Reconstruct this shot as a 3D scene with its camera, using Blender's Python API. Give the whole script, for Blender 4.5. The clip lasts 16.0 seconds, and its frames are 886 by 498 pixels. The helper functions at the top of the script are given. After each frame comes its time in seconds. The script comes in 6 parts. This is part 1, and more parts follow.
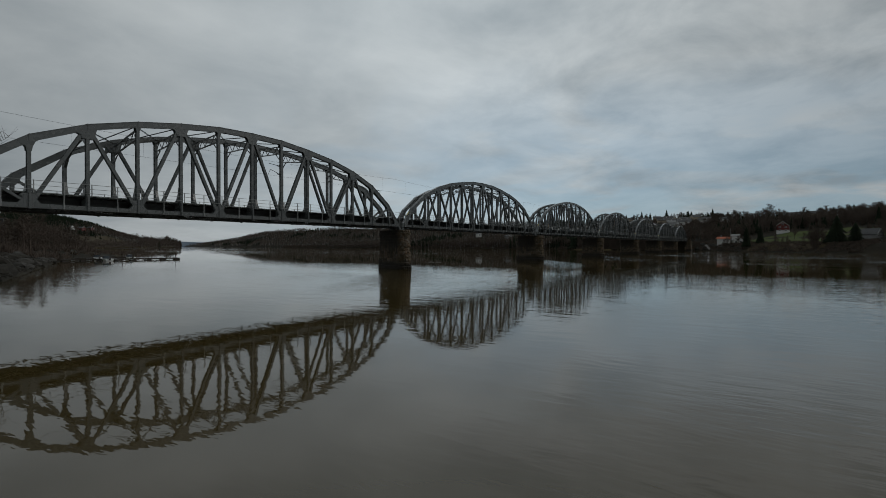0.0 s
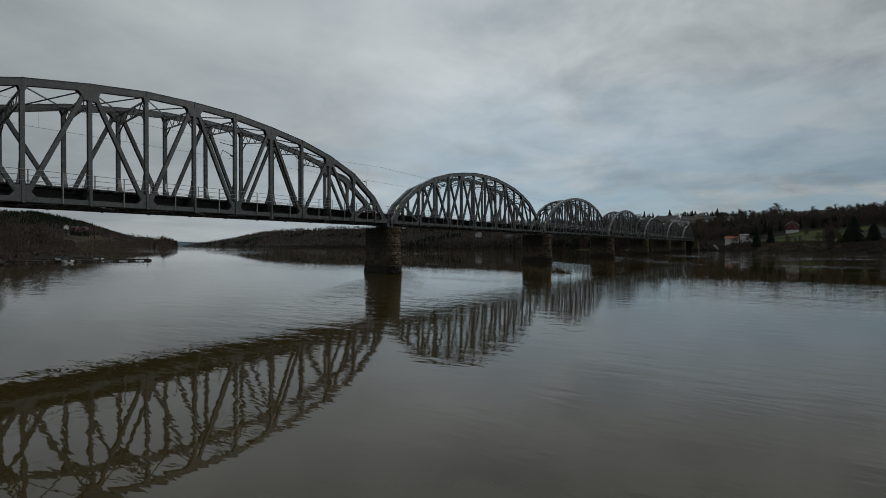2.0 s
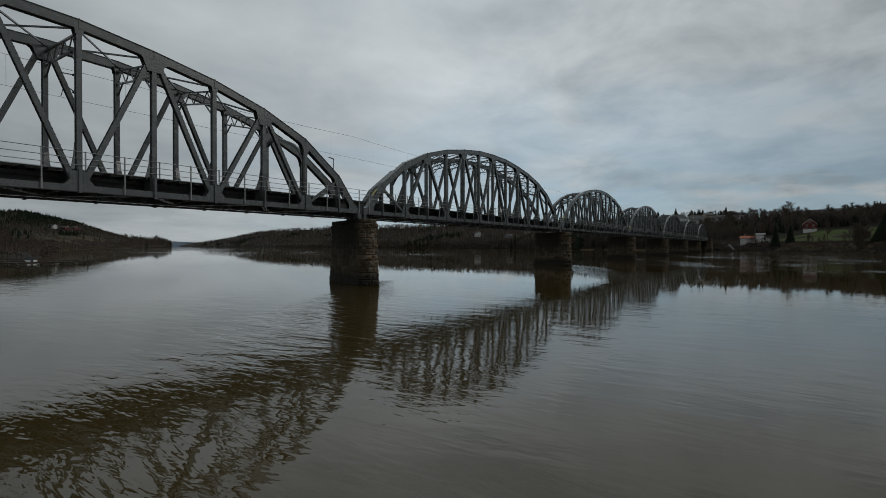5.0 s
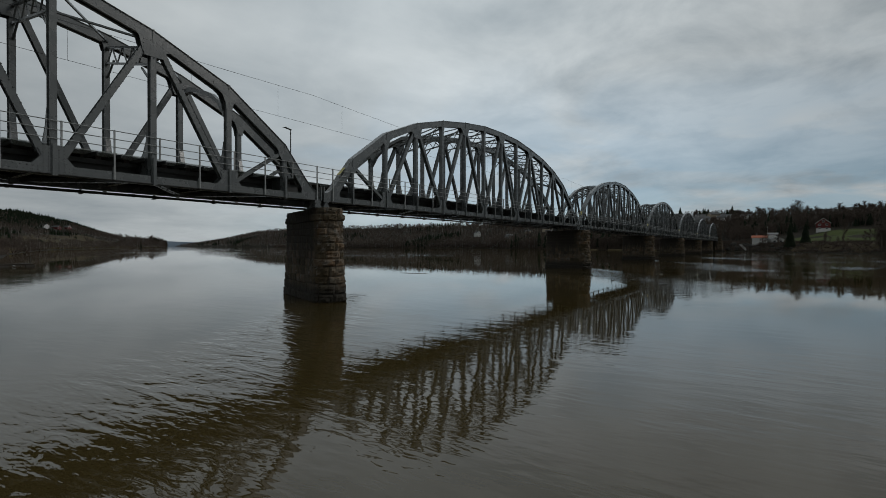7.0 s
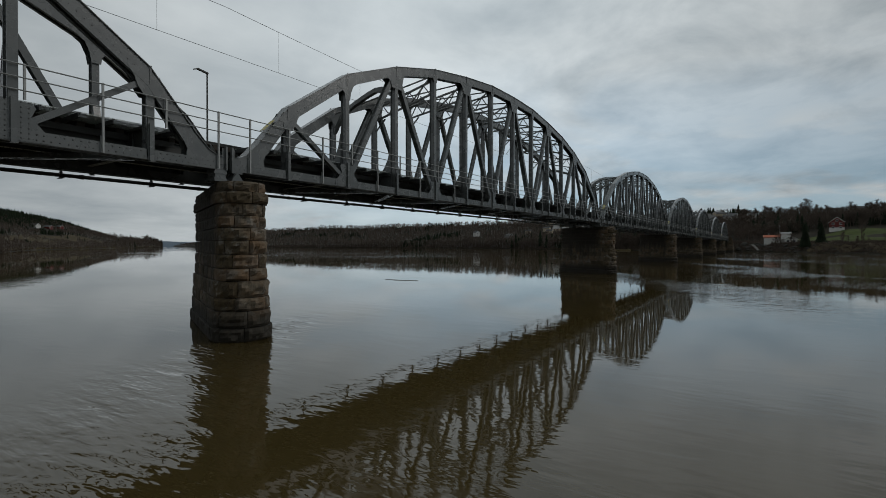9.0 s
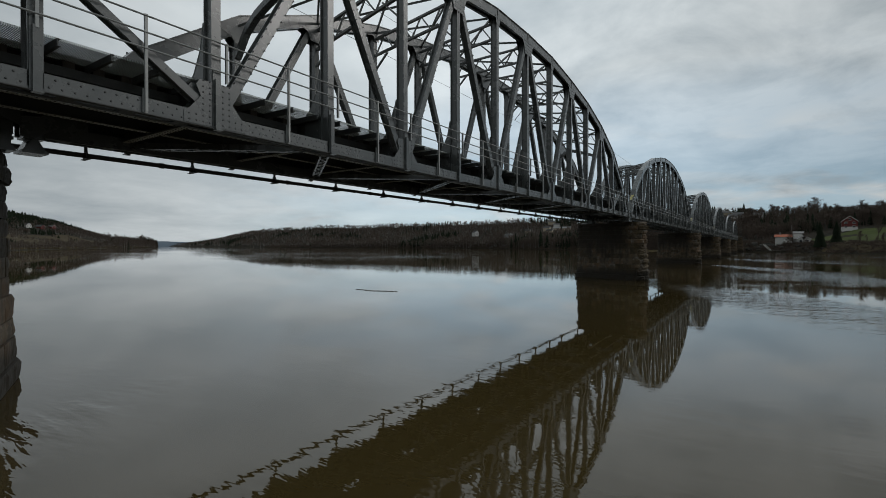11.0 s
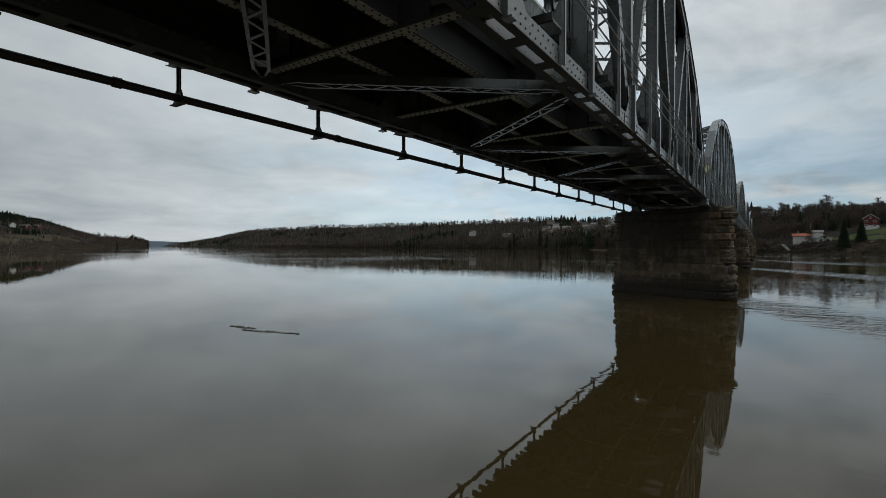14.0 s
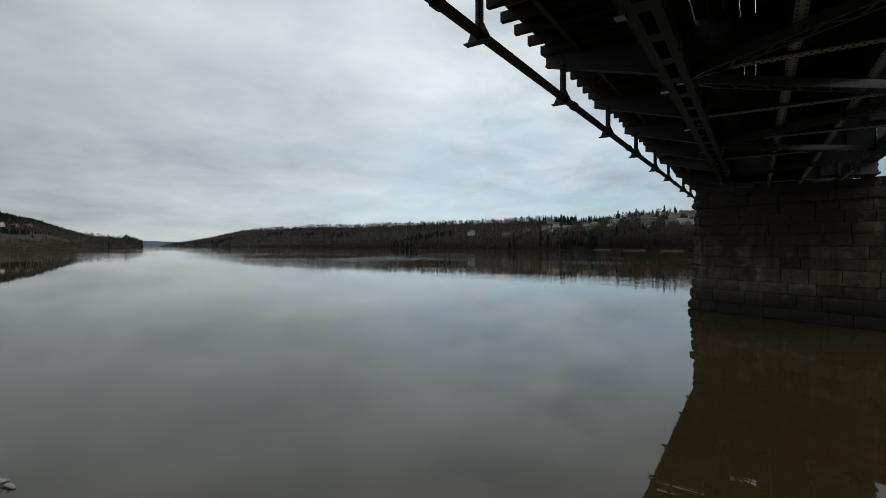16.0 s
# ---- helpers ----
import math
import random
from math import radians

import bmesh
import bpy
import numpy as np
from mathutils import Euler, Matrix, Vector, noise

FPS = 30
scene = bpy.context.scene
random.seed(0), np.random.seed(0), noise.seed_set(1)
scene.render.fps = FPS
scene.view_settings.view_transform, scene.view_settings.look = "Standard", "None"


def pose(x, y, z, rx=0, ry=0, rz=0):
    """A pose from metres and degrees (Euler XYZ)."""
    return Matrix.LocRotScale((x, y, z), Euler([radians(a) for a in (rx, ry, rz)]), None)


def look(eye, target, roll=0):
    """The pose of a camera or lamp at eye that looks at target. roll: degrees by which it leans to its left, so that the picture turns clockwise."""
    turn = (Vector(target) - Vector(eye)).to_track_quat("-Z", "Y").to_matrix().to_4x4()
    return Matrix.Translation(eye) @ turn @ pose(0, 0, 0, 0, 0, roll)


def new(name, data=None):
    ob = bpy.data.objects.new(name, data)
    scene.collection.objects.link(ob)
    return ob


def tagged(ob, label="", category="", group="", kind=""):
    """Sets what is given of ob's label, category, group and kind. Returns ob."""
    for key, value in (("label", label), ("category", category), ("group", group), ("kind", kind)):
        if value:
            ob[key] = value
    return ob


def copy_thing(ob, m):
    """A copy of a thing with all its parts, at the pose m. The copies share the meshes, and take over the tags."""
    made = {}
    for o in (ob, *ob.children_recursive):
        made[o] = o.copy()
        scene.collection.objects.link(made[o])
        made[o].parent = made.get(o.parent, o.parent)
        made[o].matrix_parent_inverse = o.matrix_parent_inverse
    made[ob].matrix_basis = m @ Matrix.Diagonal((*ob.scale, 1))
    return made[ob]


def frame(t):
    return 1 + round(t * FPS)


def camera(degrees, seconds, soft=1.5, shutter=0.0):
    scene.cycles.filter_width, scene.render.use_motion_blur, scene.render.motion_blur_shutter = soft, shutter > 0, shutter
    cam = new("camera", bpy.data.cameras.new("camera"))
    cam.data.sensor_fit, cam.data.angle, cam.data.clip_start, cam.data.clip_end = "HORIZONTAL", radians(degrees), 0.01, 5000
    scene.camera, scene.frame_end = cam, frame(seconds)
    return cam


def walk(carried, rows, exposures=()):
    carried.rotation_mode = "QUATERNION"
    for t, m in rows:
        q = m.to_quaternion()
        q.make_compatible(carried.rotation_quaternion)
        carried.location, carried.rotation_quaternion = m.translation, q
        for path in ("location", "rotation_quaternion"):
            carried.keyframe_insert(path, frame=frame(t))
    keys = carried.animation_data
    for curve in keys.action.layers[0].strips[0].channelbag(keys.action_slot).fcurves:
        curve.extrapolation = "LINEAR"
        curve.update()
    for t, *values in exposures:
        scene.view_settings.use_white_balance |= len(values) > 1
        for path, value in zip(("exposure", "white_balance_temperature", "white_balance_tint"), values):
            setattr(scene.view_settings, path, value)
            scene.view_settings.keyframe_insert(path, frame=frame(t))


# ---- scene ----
cam = camera(85.37, 16.0, 0.7)
PATH = [
    (0, (-59.817, -48.847, 3.761), (-43.288, -37.588, 3.621), 0.0),
    (0.5, (-57.280, -47.442, 3.757), (-40.746, -36.190, 3.617), 0.0),
    (1, (-54.810, -45.888, 3.753), (-38.271, -34.642, 3.613), 0.0),
    (1.5, (-52.349, -44.247, 3.750), (-35.805, -33.009, 3.610), 0.0),
    (2, (-49.857, -42.560, 3.748), (-33.310, -31.328, 3.608), 0.0),
    (2.5, (-47.312, -40.848, 3.747), (-30.760, -29.623, 3.607), 0.0),
    (3, (-44.704, -39.121, 3.746), (-28.147, -27.902, 3.606), 0.0),
    (3.5, (-42.030, -37.383, 3.746), (-25.468, -26.171, 3.606), 0.0),
    (4, (-39.296, -35.632, 3.747), (-22.730, -24.427, 3.607), 0.0),
    (4.5, (-36.514, -33.869, 3.748), (-19.944, -22.671, 3.608), 0.0),
    (5, (-33.698, -32.092, 3.749), (-17.123, -20.901, 3.609), 0.0),
    (5.5, (-30.861, -30.304, 3.751), (-14.281, -19.119, 3.611), 0.0),
    (6, (-28.018, -28.507, 3.753), (-11.433, -17.330, 3.613), 0.0),
    (6.5, (-25.181, -26.710, 3.755), (-8.591, -15.541, 3.615), 0.0),
    (7, (-22.362, -24.921, 3.756), (-5.767, -13.759, 3.616), 0.0),
    (7.5, (-19.565, -23.150, 3.757), (-2.965, -11.996, 3.617), 0.0),
    (8, (-16.796, -21.407, 3.758), (-0.190, -10.262, 3.618), 0.0),
    (8.5, (-14.053, -19.703, 3.757), (2.559, -8.566, 3.617), 0.0),
    (9, (-11.332, -18.044, 3.756), (5.286, -6.917, 3.616), 0.0),
    (9.5, (-8.625, -16.437, 3.753), (7.999, -5.319, 3.613), 0.0),
    (10, (-5.924, -14.882, 3.749), (10.707, -3.774, 3.609), 0.0),
    (10.5, (-3.215, -13.376, 3.743), (13.423, -2.278, 3.603), 0.0),
    (11, (-0.487, -11.910, 3.734), (16.158, -0.822, 3.594), 0.0),
    (11.5, (2.272, -10.470, 3.723), (18.924, 0.606, 3.583), 0.0),
    (12, (5.071, -9.039, 3.709), (21.731, 2.025, 3.569), 0.0),
    (12.5, (7.915, -7.595, 3.692), (24.583, 3.456, 3.552), 0.0),
    (13, (10.801, -6.118, 3.671), (27.479, 4.920, 3.531), 0.0),
    (13.5, (13.721, -4.586, 3.647), (30.408, 6.439, 3.507), 0.0),
    (14, (16.651, -2.984, 3.617), (33.347, 8.026, 3.477), 0.0),
    (14.5, (19.555, -1.307, 3.583), (36.261, 9.687, 3.443), 0.0),
    (15, (22.379, 0.434, 3.544), (39.096, 11.412, 3.404), 0.0),
    (15.5, (25.049, 2.205, 3.499), (41.778, 13.167, 3.359), 0.0),
    (16, (27.466, 3.944, 3.447), (44.206, 14.888, 3.307), 0.0),
]
walk(cam, [(t, look(eye, target, roll)) for t, eye, target, roll in PATH], [(0.0, -0.27), (4.0, -0.21), (8.0, -0.07), (12.0, 0.23), (16.0, 0.28)])
# ------------------------------------------------------------ light
world = bpy.data.worlds.new("overcast_sky")
scene.world = world
world.use_nodes = True
wn, wl = world.node_tree.nodes, world.node_tree.links


def wnode(kind, **values):
    n = wn.new(kind)
    for k, v in values.items():
        n.inputs[k.replace("_", " ")].default_value = v
    return n


def wmath(op, a, b=None, clamp=False):
    n = wn.new("ShaderNodeMath")
    n.operation, n.use_clamp = op, clamp
    for i, v in enumerate((a, b)):
        if v is None:
            continue
        if isinstance(v, (int, float)):
            n.inputs[i].default_value = v
        else:
            wl.new(v, n.inputs[i])
    return n.outputs[0]


def wmix(fac, a, b):
    n = wn.new("ShaderNodeMix")
    n.data_type = "RGBA"
    for s, v in ((n.inputs[0], fac), (n.inputs[6], a), (n.inputs[7], b)):
        if isinstance(v, (int, float)):
            s.default_value = v
        elif isinstance(v, tuple):
            s.default_value = (*v, 1)
        else:
            wl.new(v, s)
    return n.outputs[2]


sky = wn.new("ShaderNodeTexSky")
sky.sky_type, sky.sun_disc = "NISHITA", False
sky.sun_elevation, sky.sun_rotation = radians(32), radians(219)
tc = wn.new("ShaderNodeTexCoord")
sep = wn.new("ShaderNodeSeparateXYZ")
wl.new(tc.outputs["Generated"], sep.inputs[0])
up = wmath("MAXIMUM", sep.outputs[2], 0.0)
lift = wmath("ADD", up, 0.16)
comb = wn.new("ShaderNodeCombineXYZ")
wl.new(wmath("DIVIDE", sep.outputs[0], lift), comb.inputs[0])
wl.new(wmath("DIVIDE", sep.outputs[1], lift), comb.inputs[1])
# cloud decks lie in a flat layer overhead: long bands towards the horizon
big = wnode("ShaderNodeTexNoise", Scale=0.62, Detail=7.0, Roughness=0.52, Distortion=0.5)
fine = wnode("ShaderNodeTexNoise", Scale=2.1, Detail=8.0, Roughness=0.58, Distortion=0.3)
wl.new(comb.outputs[0], big.inputs["Vector"])
wl.new(comb.outputs[0], fine.inputs["Vector"])
shade = wmath("ADD", wmath("MULTIPLY", big.outputs[0], 0.68), wmath("MULTIPLY", fine.outputs[0], 0.32))
ramp = wn.new("ShaderNodeValToRGB")
ramp.color_ramp.elements[0].position, ramp.color_ramp.elements[0].color = 0.33, (0.305, 0.350, 0.378, 1)
ramp.color_ramp.elements[1].position, ramp.color_ramp.elements[1].color = 0.67, (0.555, 0.596, 0.610, 1)
face = wn.new("ShaderNodeVectorMath")
face.operation = "DOT_PRODUCT"
face.inputs[1].default_value = (0.94, -0.20, 0.25)
wl.new(tc.outputs["Generated"], face.inputs[0])
wisp = wmath("MULTIPLY", wmath("MULTIPLY", wmath("SUBTRACT", face.outputs["Value"], 0.62), 2.6, True), 0.75)
shade = wmath("ADD", shade, wmath("MULTIPLY", wmath("SUBTRACT", fine.outputs[0], 0.47), wisp))
wl.new(shade, ramp.inputs[0])
# gaps in the cloud, low over the river's far side
gap = wn.new("ShaderNodeMapRange")
gap.inputs[1].default_value, gap.inputs[2].default_value = 0.37, 0.52
gaps = wnode("ShaderNodeTexNoise", Scale=0.9, Detail=5.0, Roughness=0.5, Distortion=0.6)
shift = wn.new("ShaderNodeVectorMath")
shift.operation = "ADD"
shift.inputs[1].default_value = (3.1, 7.7, 0)
wl.new(comb.outputs[0], shift.inputs[0])
wl.new(shift.outputs[0], gaps.inputs["Vector"])
wl.new(gaps.outputs[0], gap.inputs[0])
band = wmath("MULTIPLY", wmath("SUBTRACT", 1.0, wmath("MULTIPLY", up, 2.7), True), gap.outputs[0])
clear = wn.new("ShaderNodeVectorMath")
clear.operation = "SCALE"
clear.inputs[3].default_value = 0.085
wl.new(sky.outputs[0], clear.inputs[0])
side = wn.new("ShaderNodeVectorMath")
side.operation = "DOT_PRODUCT"
side.inputs[1].default_value = (0.996, -0.087, 0)
wl.new(tc.outputs["Generated"], side.inputs[0])
band = wmath("MULTIPLY", band, wmath("MULTIPLY", wmath("SUBTRACT", side.outputs["Value"], 0.38), 1.8, True))
blue = wmix(0.62, clear.outputs[0], (0.30, 0.49, 0.65))
sky_all = wmix(wmath("MULTIPLY", band, 0.85), ramp.outputs[0], blue)
# the cloud is thinnest, and brightest, over the middle of the river
glow = wn.new("ShaderNodeVectorMath")
glow.operation = "DOT_PRODUCT"
glow.inputs[1].default_value = (0.73, 0.50, 0.47)
wl.new(tc.outputs["Generated"], glow.inputs[0])
lobe = wmath("POWER", wmath("MAXIMUM", glow.outputs["Value"], 0.0), 5.0)
bg = wn["Background"]
wl.new(wmath("MULTIPLY_ADD", lobe, 0.64), bg.inputs["Strength"])
bg.inputs["Strength"].links[0].from_node.inputs[2].default_value = 0.69
wl.new(sky_all, bg.inputs[0])
sun = new("sun", bpy.data.lights.new("sun", "SUN"))
sun.data.energy, sun.data.angle, sun.data.color = 0.55, radians(25), (1.0, 0.97, 0.93)
sun.matrix_world = look((50, -62, 50), (0, 0, 0))


# ------------------------------------------------------------ materials
def surface(name, col, other, rough=0.6, scale=1.5, grain=40.0, bump=0.1, metal=0.0, spread=0.5, own=0.0, wet=None):
    """A matt or painted surface: two tones mixed at a large and a small scale, a fine relief, and, with own, a tone of its own for each piece."""
    m = bpy.data.materials.new(name)
    m.use_nodes = True
    n, l = m.node_tree.nodes, m.node_tree.links
    b = n["Principled BSDF"]
    geo = n.new("ShaderNodeNewGeometry")
    a, c = n.new("ShaderNodeTexNoise"), n.new("ShaderNodeTexNoise")
    a.inputs["Scale"].default_value, a.inputs["Detail"].default_value, a.inputs["Roughness"].default_value = scale, 6, 0.6
    c.inputs["Scale"].default_value, c.inputs["Detail"].default_value = grain, 3
    l.new(geo.outputs["Position"], a.inputs["Vector"])
    l.new(geo.outputs["Position"], c.inputs["Vector"])
    add = n.new("ShaderNodeMath")
    add.operation = "MULTIPLY_ADD"
    l.new(c.outputs[0], add.inputs[0])
    add.inputs[1].default_value = 0.45
    l.new(a.outputs[0], add.inputs[2])
    ran = n.new("ShaderNodeMapRange")
    ran.inputs[1].default_value, ran.inputs[2].default_value = 0.725 - spread / 2, 0.725 + spread / 2
    l.new(add.outputs[0], ran.inputs[0])
    mix = n.new("ShaderNodeMix")
    mix.data_type = "RGBA"
    mix.inputs[6].default_value, mix.inputs[7].default_value = (*col, 1), (*other, 1)
    l.new(ran.outputs[0], mix.inputs[0])
    out = mix.outputs[2]
    if own:
        info = n.new("ShaderNodeObjectInfo")
        hsv = n.new("ShaderNodeHueSaturation")
        val = n.new("ShaderNodeMapRange")
        val.inputs[3].default_value, val.inputs[4].default_value = 1 - own, 1 + own
        l.new(info.outputs["Random"], val.inputs[0])
        l.new(val.outputs[0], hsv.inputs["Value"])
        sat = n.new("ShaderNodeMapRange")
        sat.inputs[3].default_value, sat.inputs[4].default_value = 1 + own, 1 - own
        l.new(info.outputs["Random"], sat.inputs[0])
        l.new(sat.outputs[0], hsv.inputs["Saturation"])
        l.new(out, hsv.inputs["Color"])
        out = hsv.outputs[0]
    l.new(out, b.inputs["Base Color"])
    rr = n.new("ShaderNodeMapRange")
    rr.inputs[3].default_value, rr.inputs[4].default_value = max(rough - 0.1, 0), min(rough + 0.12, 1)
    l.new(a.outputs[0], rr.inputs[0])
    l.new(rr.outputs[0], b.inputs["Roughness"])
    b.inputs["Metallic"].default_value = metal
    bp = n.new("ShaderNodeBump")
    bp.inputs["Strength"].default_value, bp.inputs["Distance"].default_value = bump, 0.02
    l.new(add.outputs[0], bp.inputs["Height"])
    l.new(bp.outputs[0], b.inputs["Normal"])
    return m


STEEL = surface("grey_bridge_paint", (0.058, 0.064, 0.063), (0.104, 0.110, 0.107), 0.26, 1.1, 22, 0.05, spread=0.7)
STEEL.node_tree.nodes["Principled BSDF"].inputs["IOR"].default_value = 1.7
# pale flange paint, lifted further to hold light bounced up off the water
BRACE = surface("pale_bounce_paint", (0.36, 0.365, 0.35), (0.50, 0.50, 0.48), 0.5, 1.4, 22, 0.05)
# rivet heads: dirt and their shaded lower sides merged into one dark colour
RIVET = surface("grimed_shaded_rivets", (0.030, 0.031, 0.030), (0.060, 0.060, 0.058), 0.6, 1.1, 22, 0.0)
# darker floor steel; grime and the underside's shade are both in this tone
DARK_STEEL = surface("dark_floor_steel", (0.032, 0.036, 0.035), (0.060, 0.062, 0.058), 0.6, 1.7, 30, 0.1)
GALV = surface("galvanised_walkway", (0.27, 0.30, 0.29), (0.40, 0.43, 0.41), 0.45, 2.2, 40, 0.08, metal=0.2)
RAILING = surface("galvanised_railing", (0.22, 0.23, 0.23), (0.32, 0.33, 0.32), 0.45, 3, 60, 0.05, metal=0.3)
TIMBER = surface("tarred_timber", (0.028, 0.022, 0.017), (0.055, 0.045, 0.035), 0.85, 3, 30, 0.3)
PIPE = surface("dark_pipe", (0.030, 0.028, 0.027), (0.06, 0.05, 0.045), 0.6, 2, 30, 0.1)
WIRE = surface("copper_wire", (0.05, 0.05, 0.05), (0.09, 0.085, 0.08), 0.5, 2, 30, 0.0, metal=0.6)
YELLOW = surface("sign_yellow", (0.50, 0.42, 0.10), (0.55, 0.50, 0.25), 0.5, 3, 30, 0.0)
GRASS = surface("spring_meadow", (0.040, 0.056, 0.013), (0.070, 0.088, 0.025), 0.95, 0.12, 1.5, 0.3)
EARTH = surface("wooded_bank", (0.016, 0.014, 0.010), (0.036, 0.030, 0.020), 0.95, 0.05, 0.7, 0.5)
REED = surface("dry_reeds", (0.11, 0.088, 0.050), (0.18, 0.145, 0.085), 0.95, 0.2, 2.0, 0.4)
ROCK = surface("bank_rock", (0.034, 0.032, 0.028), (0.080, 0.075, 0.066), 0.9, 0.8, 9, 0.5, own=0.3)
FIELD = surface("dry_field", (0.050, 0.039, 0.021), (0.090, 0.070, 0.040), 0.95, 0.05, 0.8, 0.3)
# far hills: the blue of aerial haze is put into the base colour
HAZED_HILLS = surface("hazed_far_hills", (0.10, 0.135, 0.175), (0.13, 0.165, 0.20), 1.0, 0.004, 0.05, 0.0)
SPRUCE = surface("spruce_needles", (0.009, 0.014, 0.008), (0.020, 0.028, 0.015), 0.9, 0.25, 3, 0.2)
BARE = surface("bare_twigs", (0.074, 0.057, 0.046), (0.146, 0.117, 0.096), 0.9, 0.04, 1.2, 0.2)
BIRCH = surface("birch_trunks", (0.17, 0.155, 0.14), (0.42, 0.40, 0.37), 0.9, 0.1, 2, 0.2)
WHITE_WALL = surface("white_weatherboard", (0.50, 0.49, 0.47), (0.66, 0.65, 0.62), 0.7, 0.5, 6, 0.1)
RED_WALL = surface("barn_red_boards", (0.095, 0.015, 0.014), (0.14, 0.026, 0.022), 0.8, 0.5, 6, 0.15)
BEIGE_WALL = surface("beige_plaster", (0.36, 0.30, 0.22), (0.44, 0.37, 0.28), 0.85, 0.5, 6, 0.1)
GREY_WALL = surface("grey_cladding", (0.20, 0.20, 0.20), (0.30, 0.30, 0.29), 0.8, 0.5, 6, 0.1)
TILE_RED = surface("red_roof_tiles", (0.36, 0.10, 0.05), (0.46, 0.15, 0.08), 0.8, 0.6, 5, 0.2)
ROOF_DARK = surface("dark_roof", (0.05, 0.05, 0.052), (0.09, 0.088, 0.085), 0.7, 0.6, 5, 0.2)
WINDOW = surface("dark_window", (0.02, 0.025, 0.03), (0.05, 0.06, 0.07), 0.1, 0.5, 3, 0.0)
FOAM = surface("grey_ice_and_foam", (0.58, 0.58, 0.56), (0.78, 0.78, 0.76), 0.45, 5.0, 30, 0.3, spread=0.25)
DRIFT = surface("sodden_reeds", (0.030, 0.026, 0.016), (0.12, 0.10, 0.065), 0.7, 6.0, 40, 0.4, spread=0.3)
for m in (GRASS, EARTH, REED, ROCK, FIELD, HAZED_HILLS, SPRUCE, BARE, BIRCH):
    m.node_tree.nodes["Principled BSDF"].inputs["Specular IOR Level"].default_value = 0.1
HULL = surface("boat_hull", (0.55, 0.55, 0.54), (0.70, 0.70, 0.68), 0.4, 1, 10, 0.05)


def grating(name, base):
    """Open bar grating: the surface of another material with fine slots that let the sky through."""
    m = base.copy()
    m.name = name
    n, l = m.node_tree.nodes, m.node_tree.links
    geo = n.new("ShaderNodeNewGeometry")
    wave = n.new("ShaderNodeTexWave")
    wave.bands_direction = "X"
    wave.inputs["Scale"].default_value = 9.0
    l.new(geo.outputs["Position"], wave.inputs["Vector"])
    slot = n.new("ShaderNodeMapRange")
    slot.inputs[1].default_value, slot.inputs[2].default_value, slot.inputs[4].default_value = 0.30, 0.60, 0.75
    l.new(wave.outputs["Fac"], slot.inputs[0])
    clear, mix = n.new("ShaderNodeBsdfTransparent"), n.new("ShaderNodeMixShader")
    l.new(slot.outputs[0], mix.inputs[0])
    l.new(n["Principled BSDF"].outputs[0], mix.inputs[1])
    l.new(clear.outputs[0], mix.inputs[2])
    l.new(mix.outputs[0], n["Material Output"].inputs["Surface"])
    return m


GRATING = grating("walkway_grating", GALV)


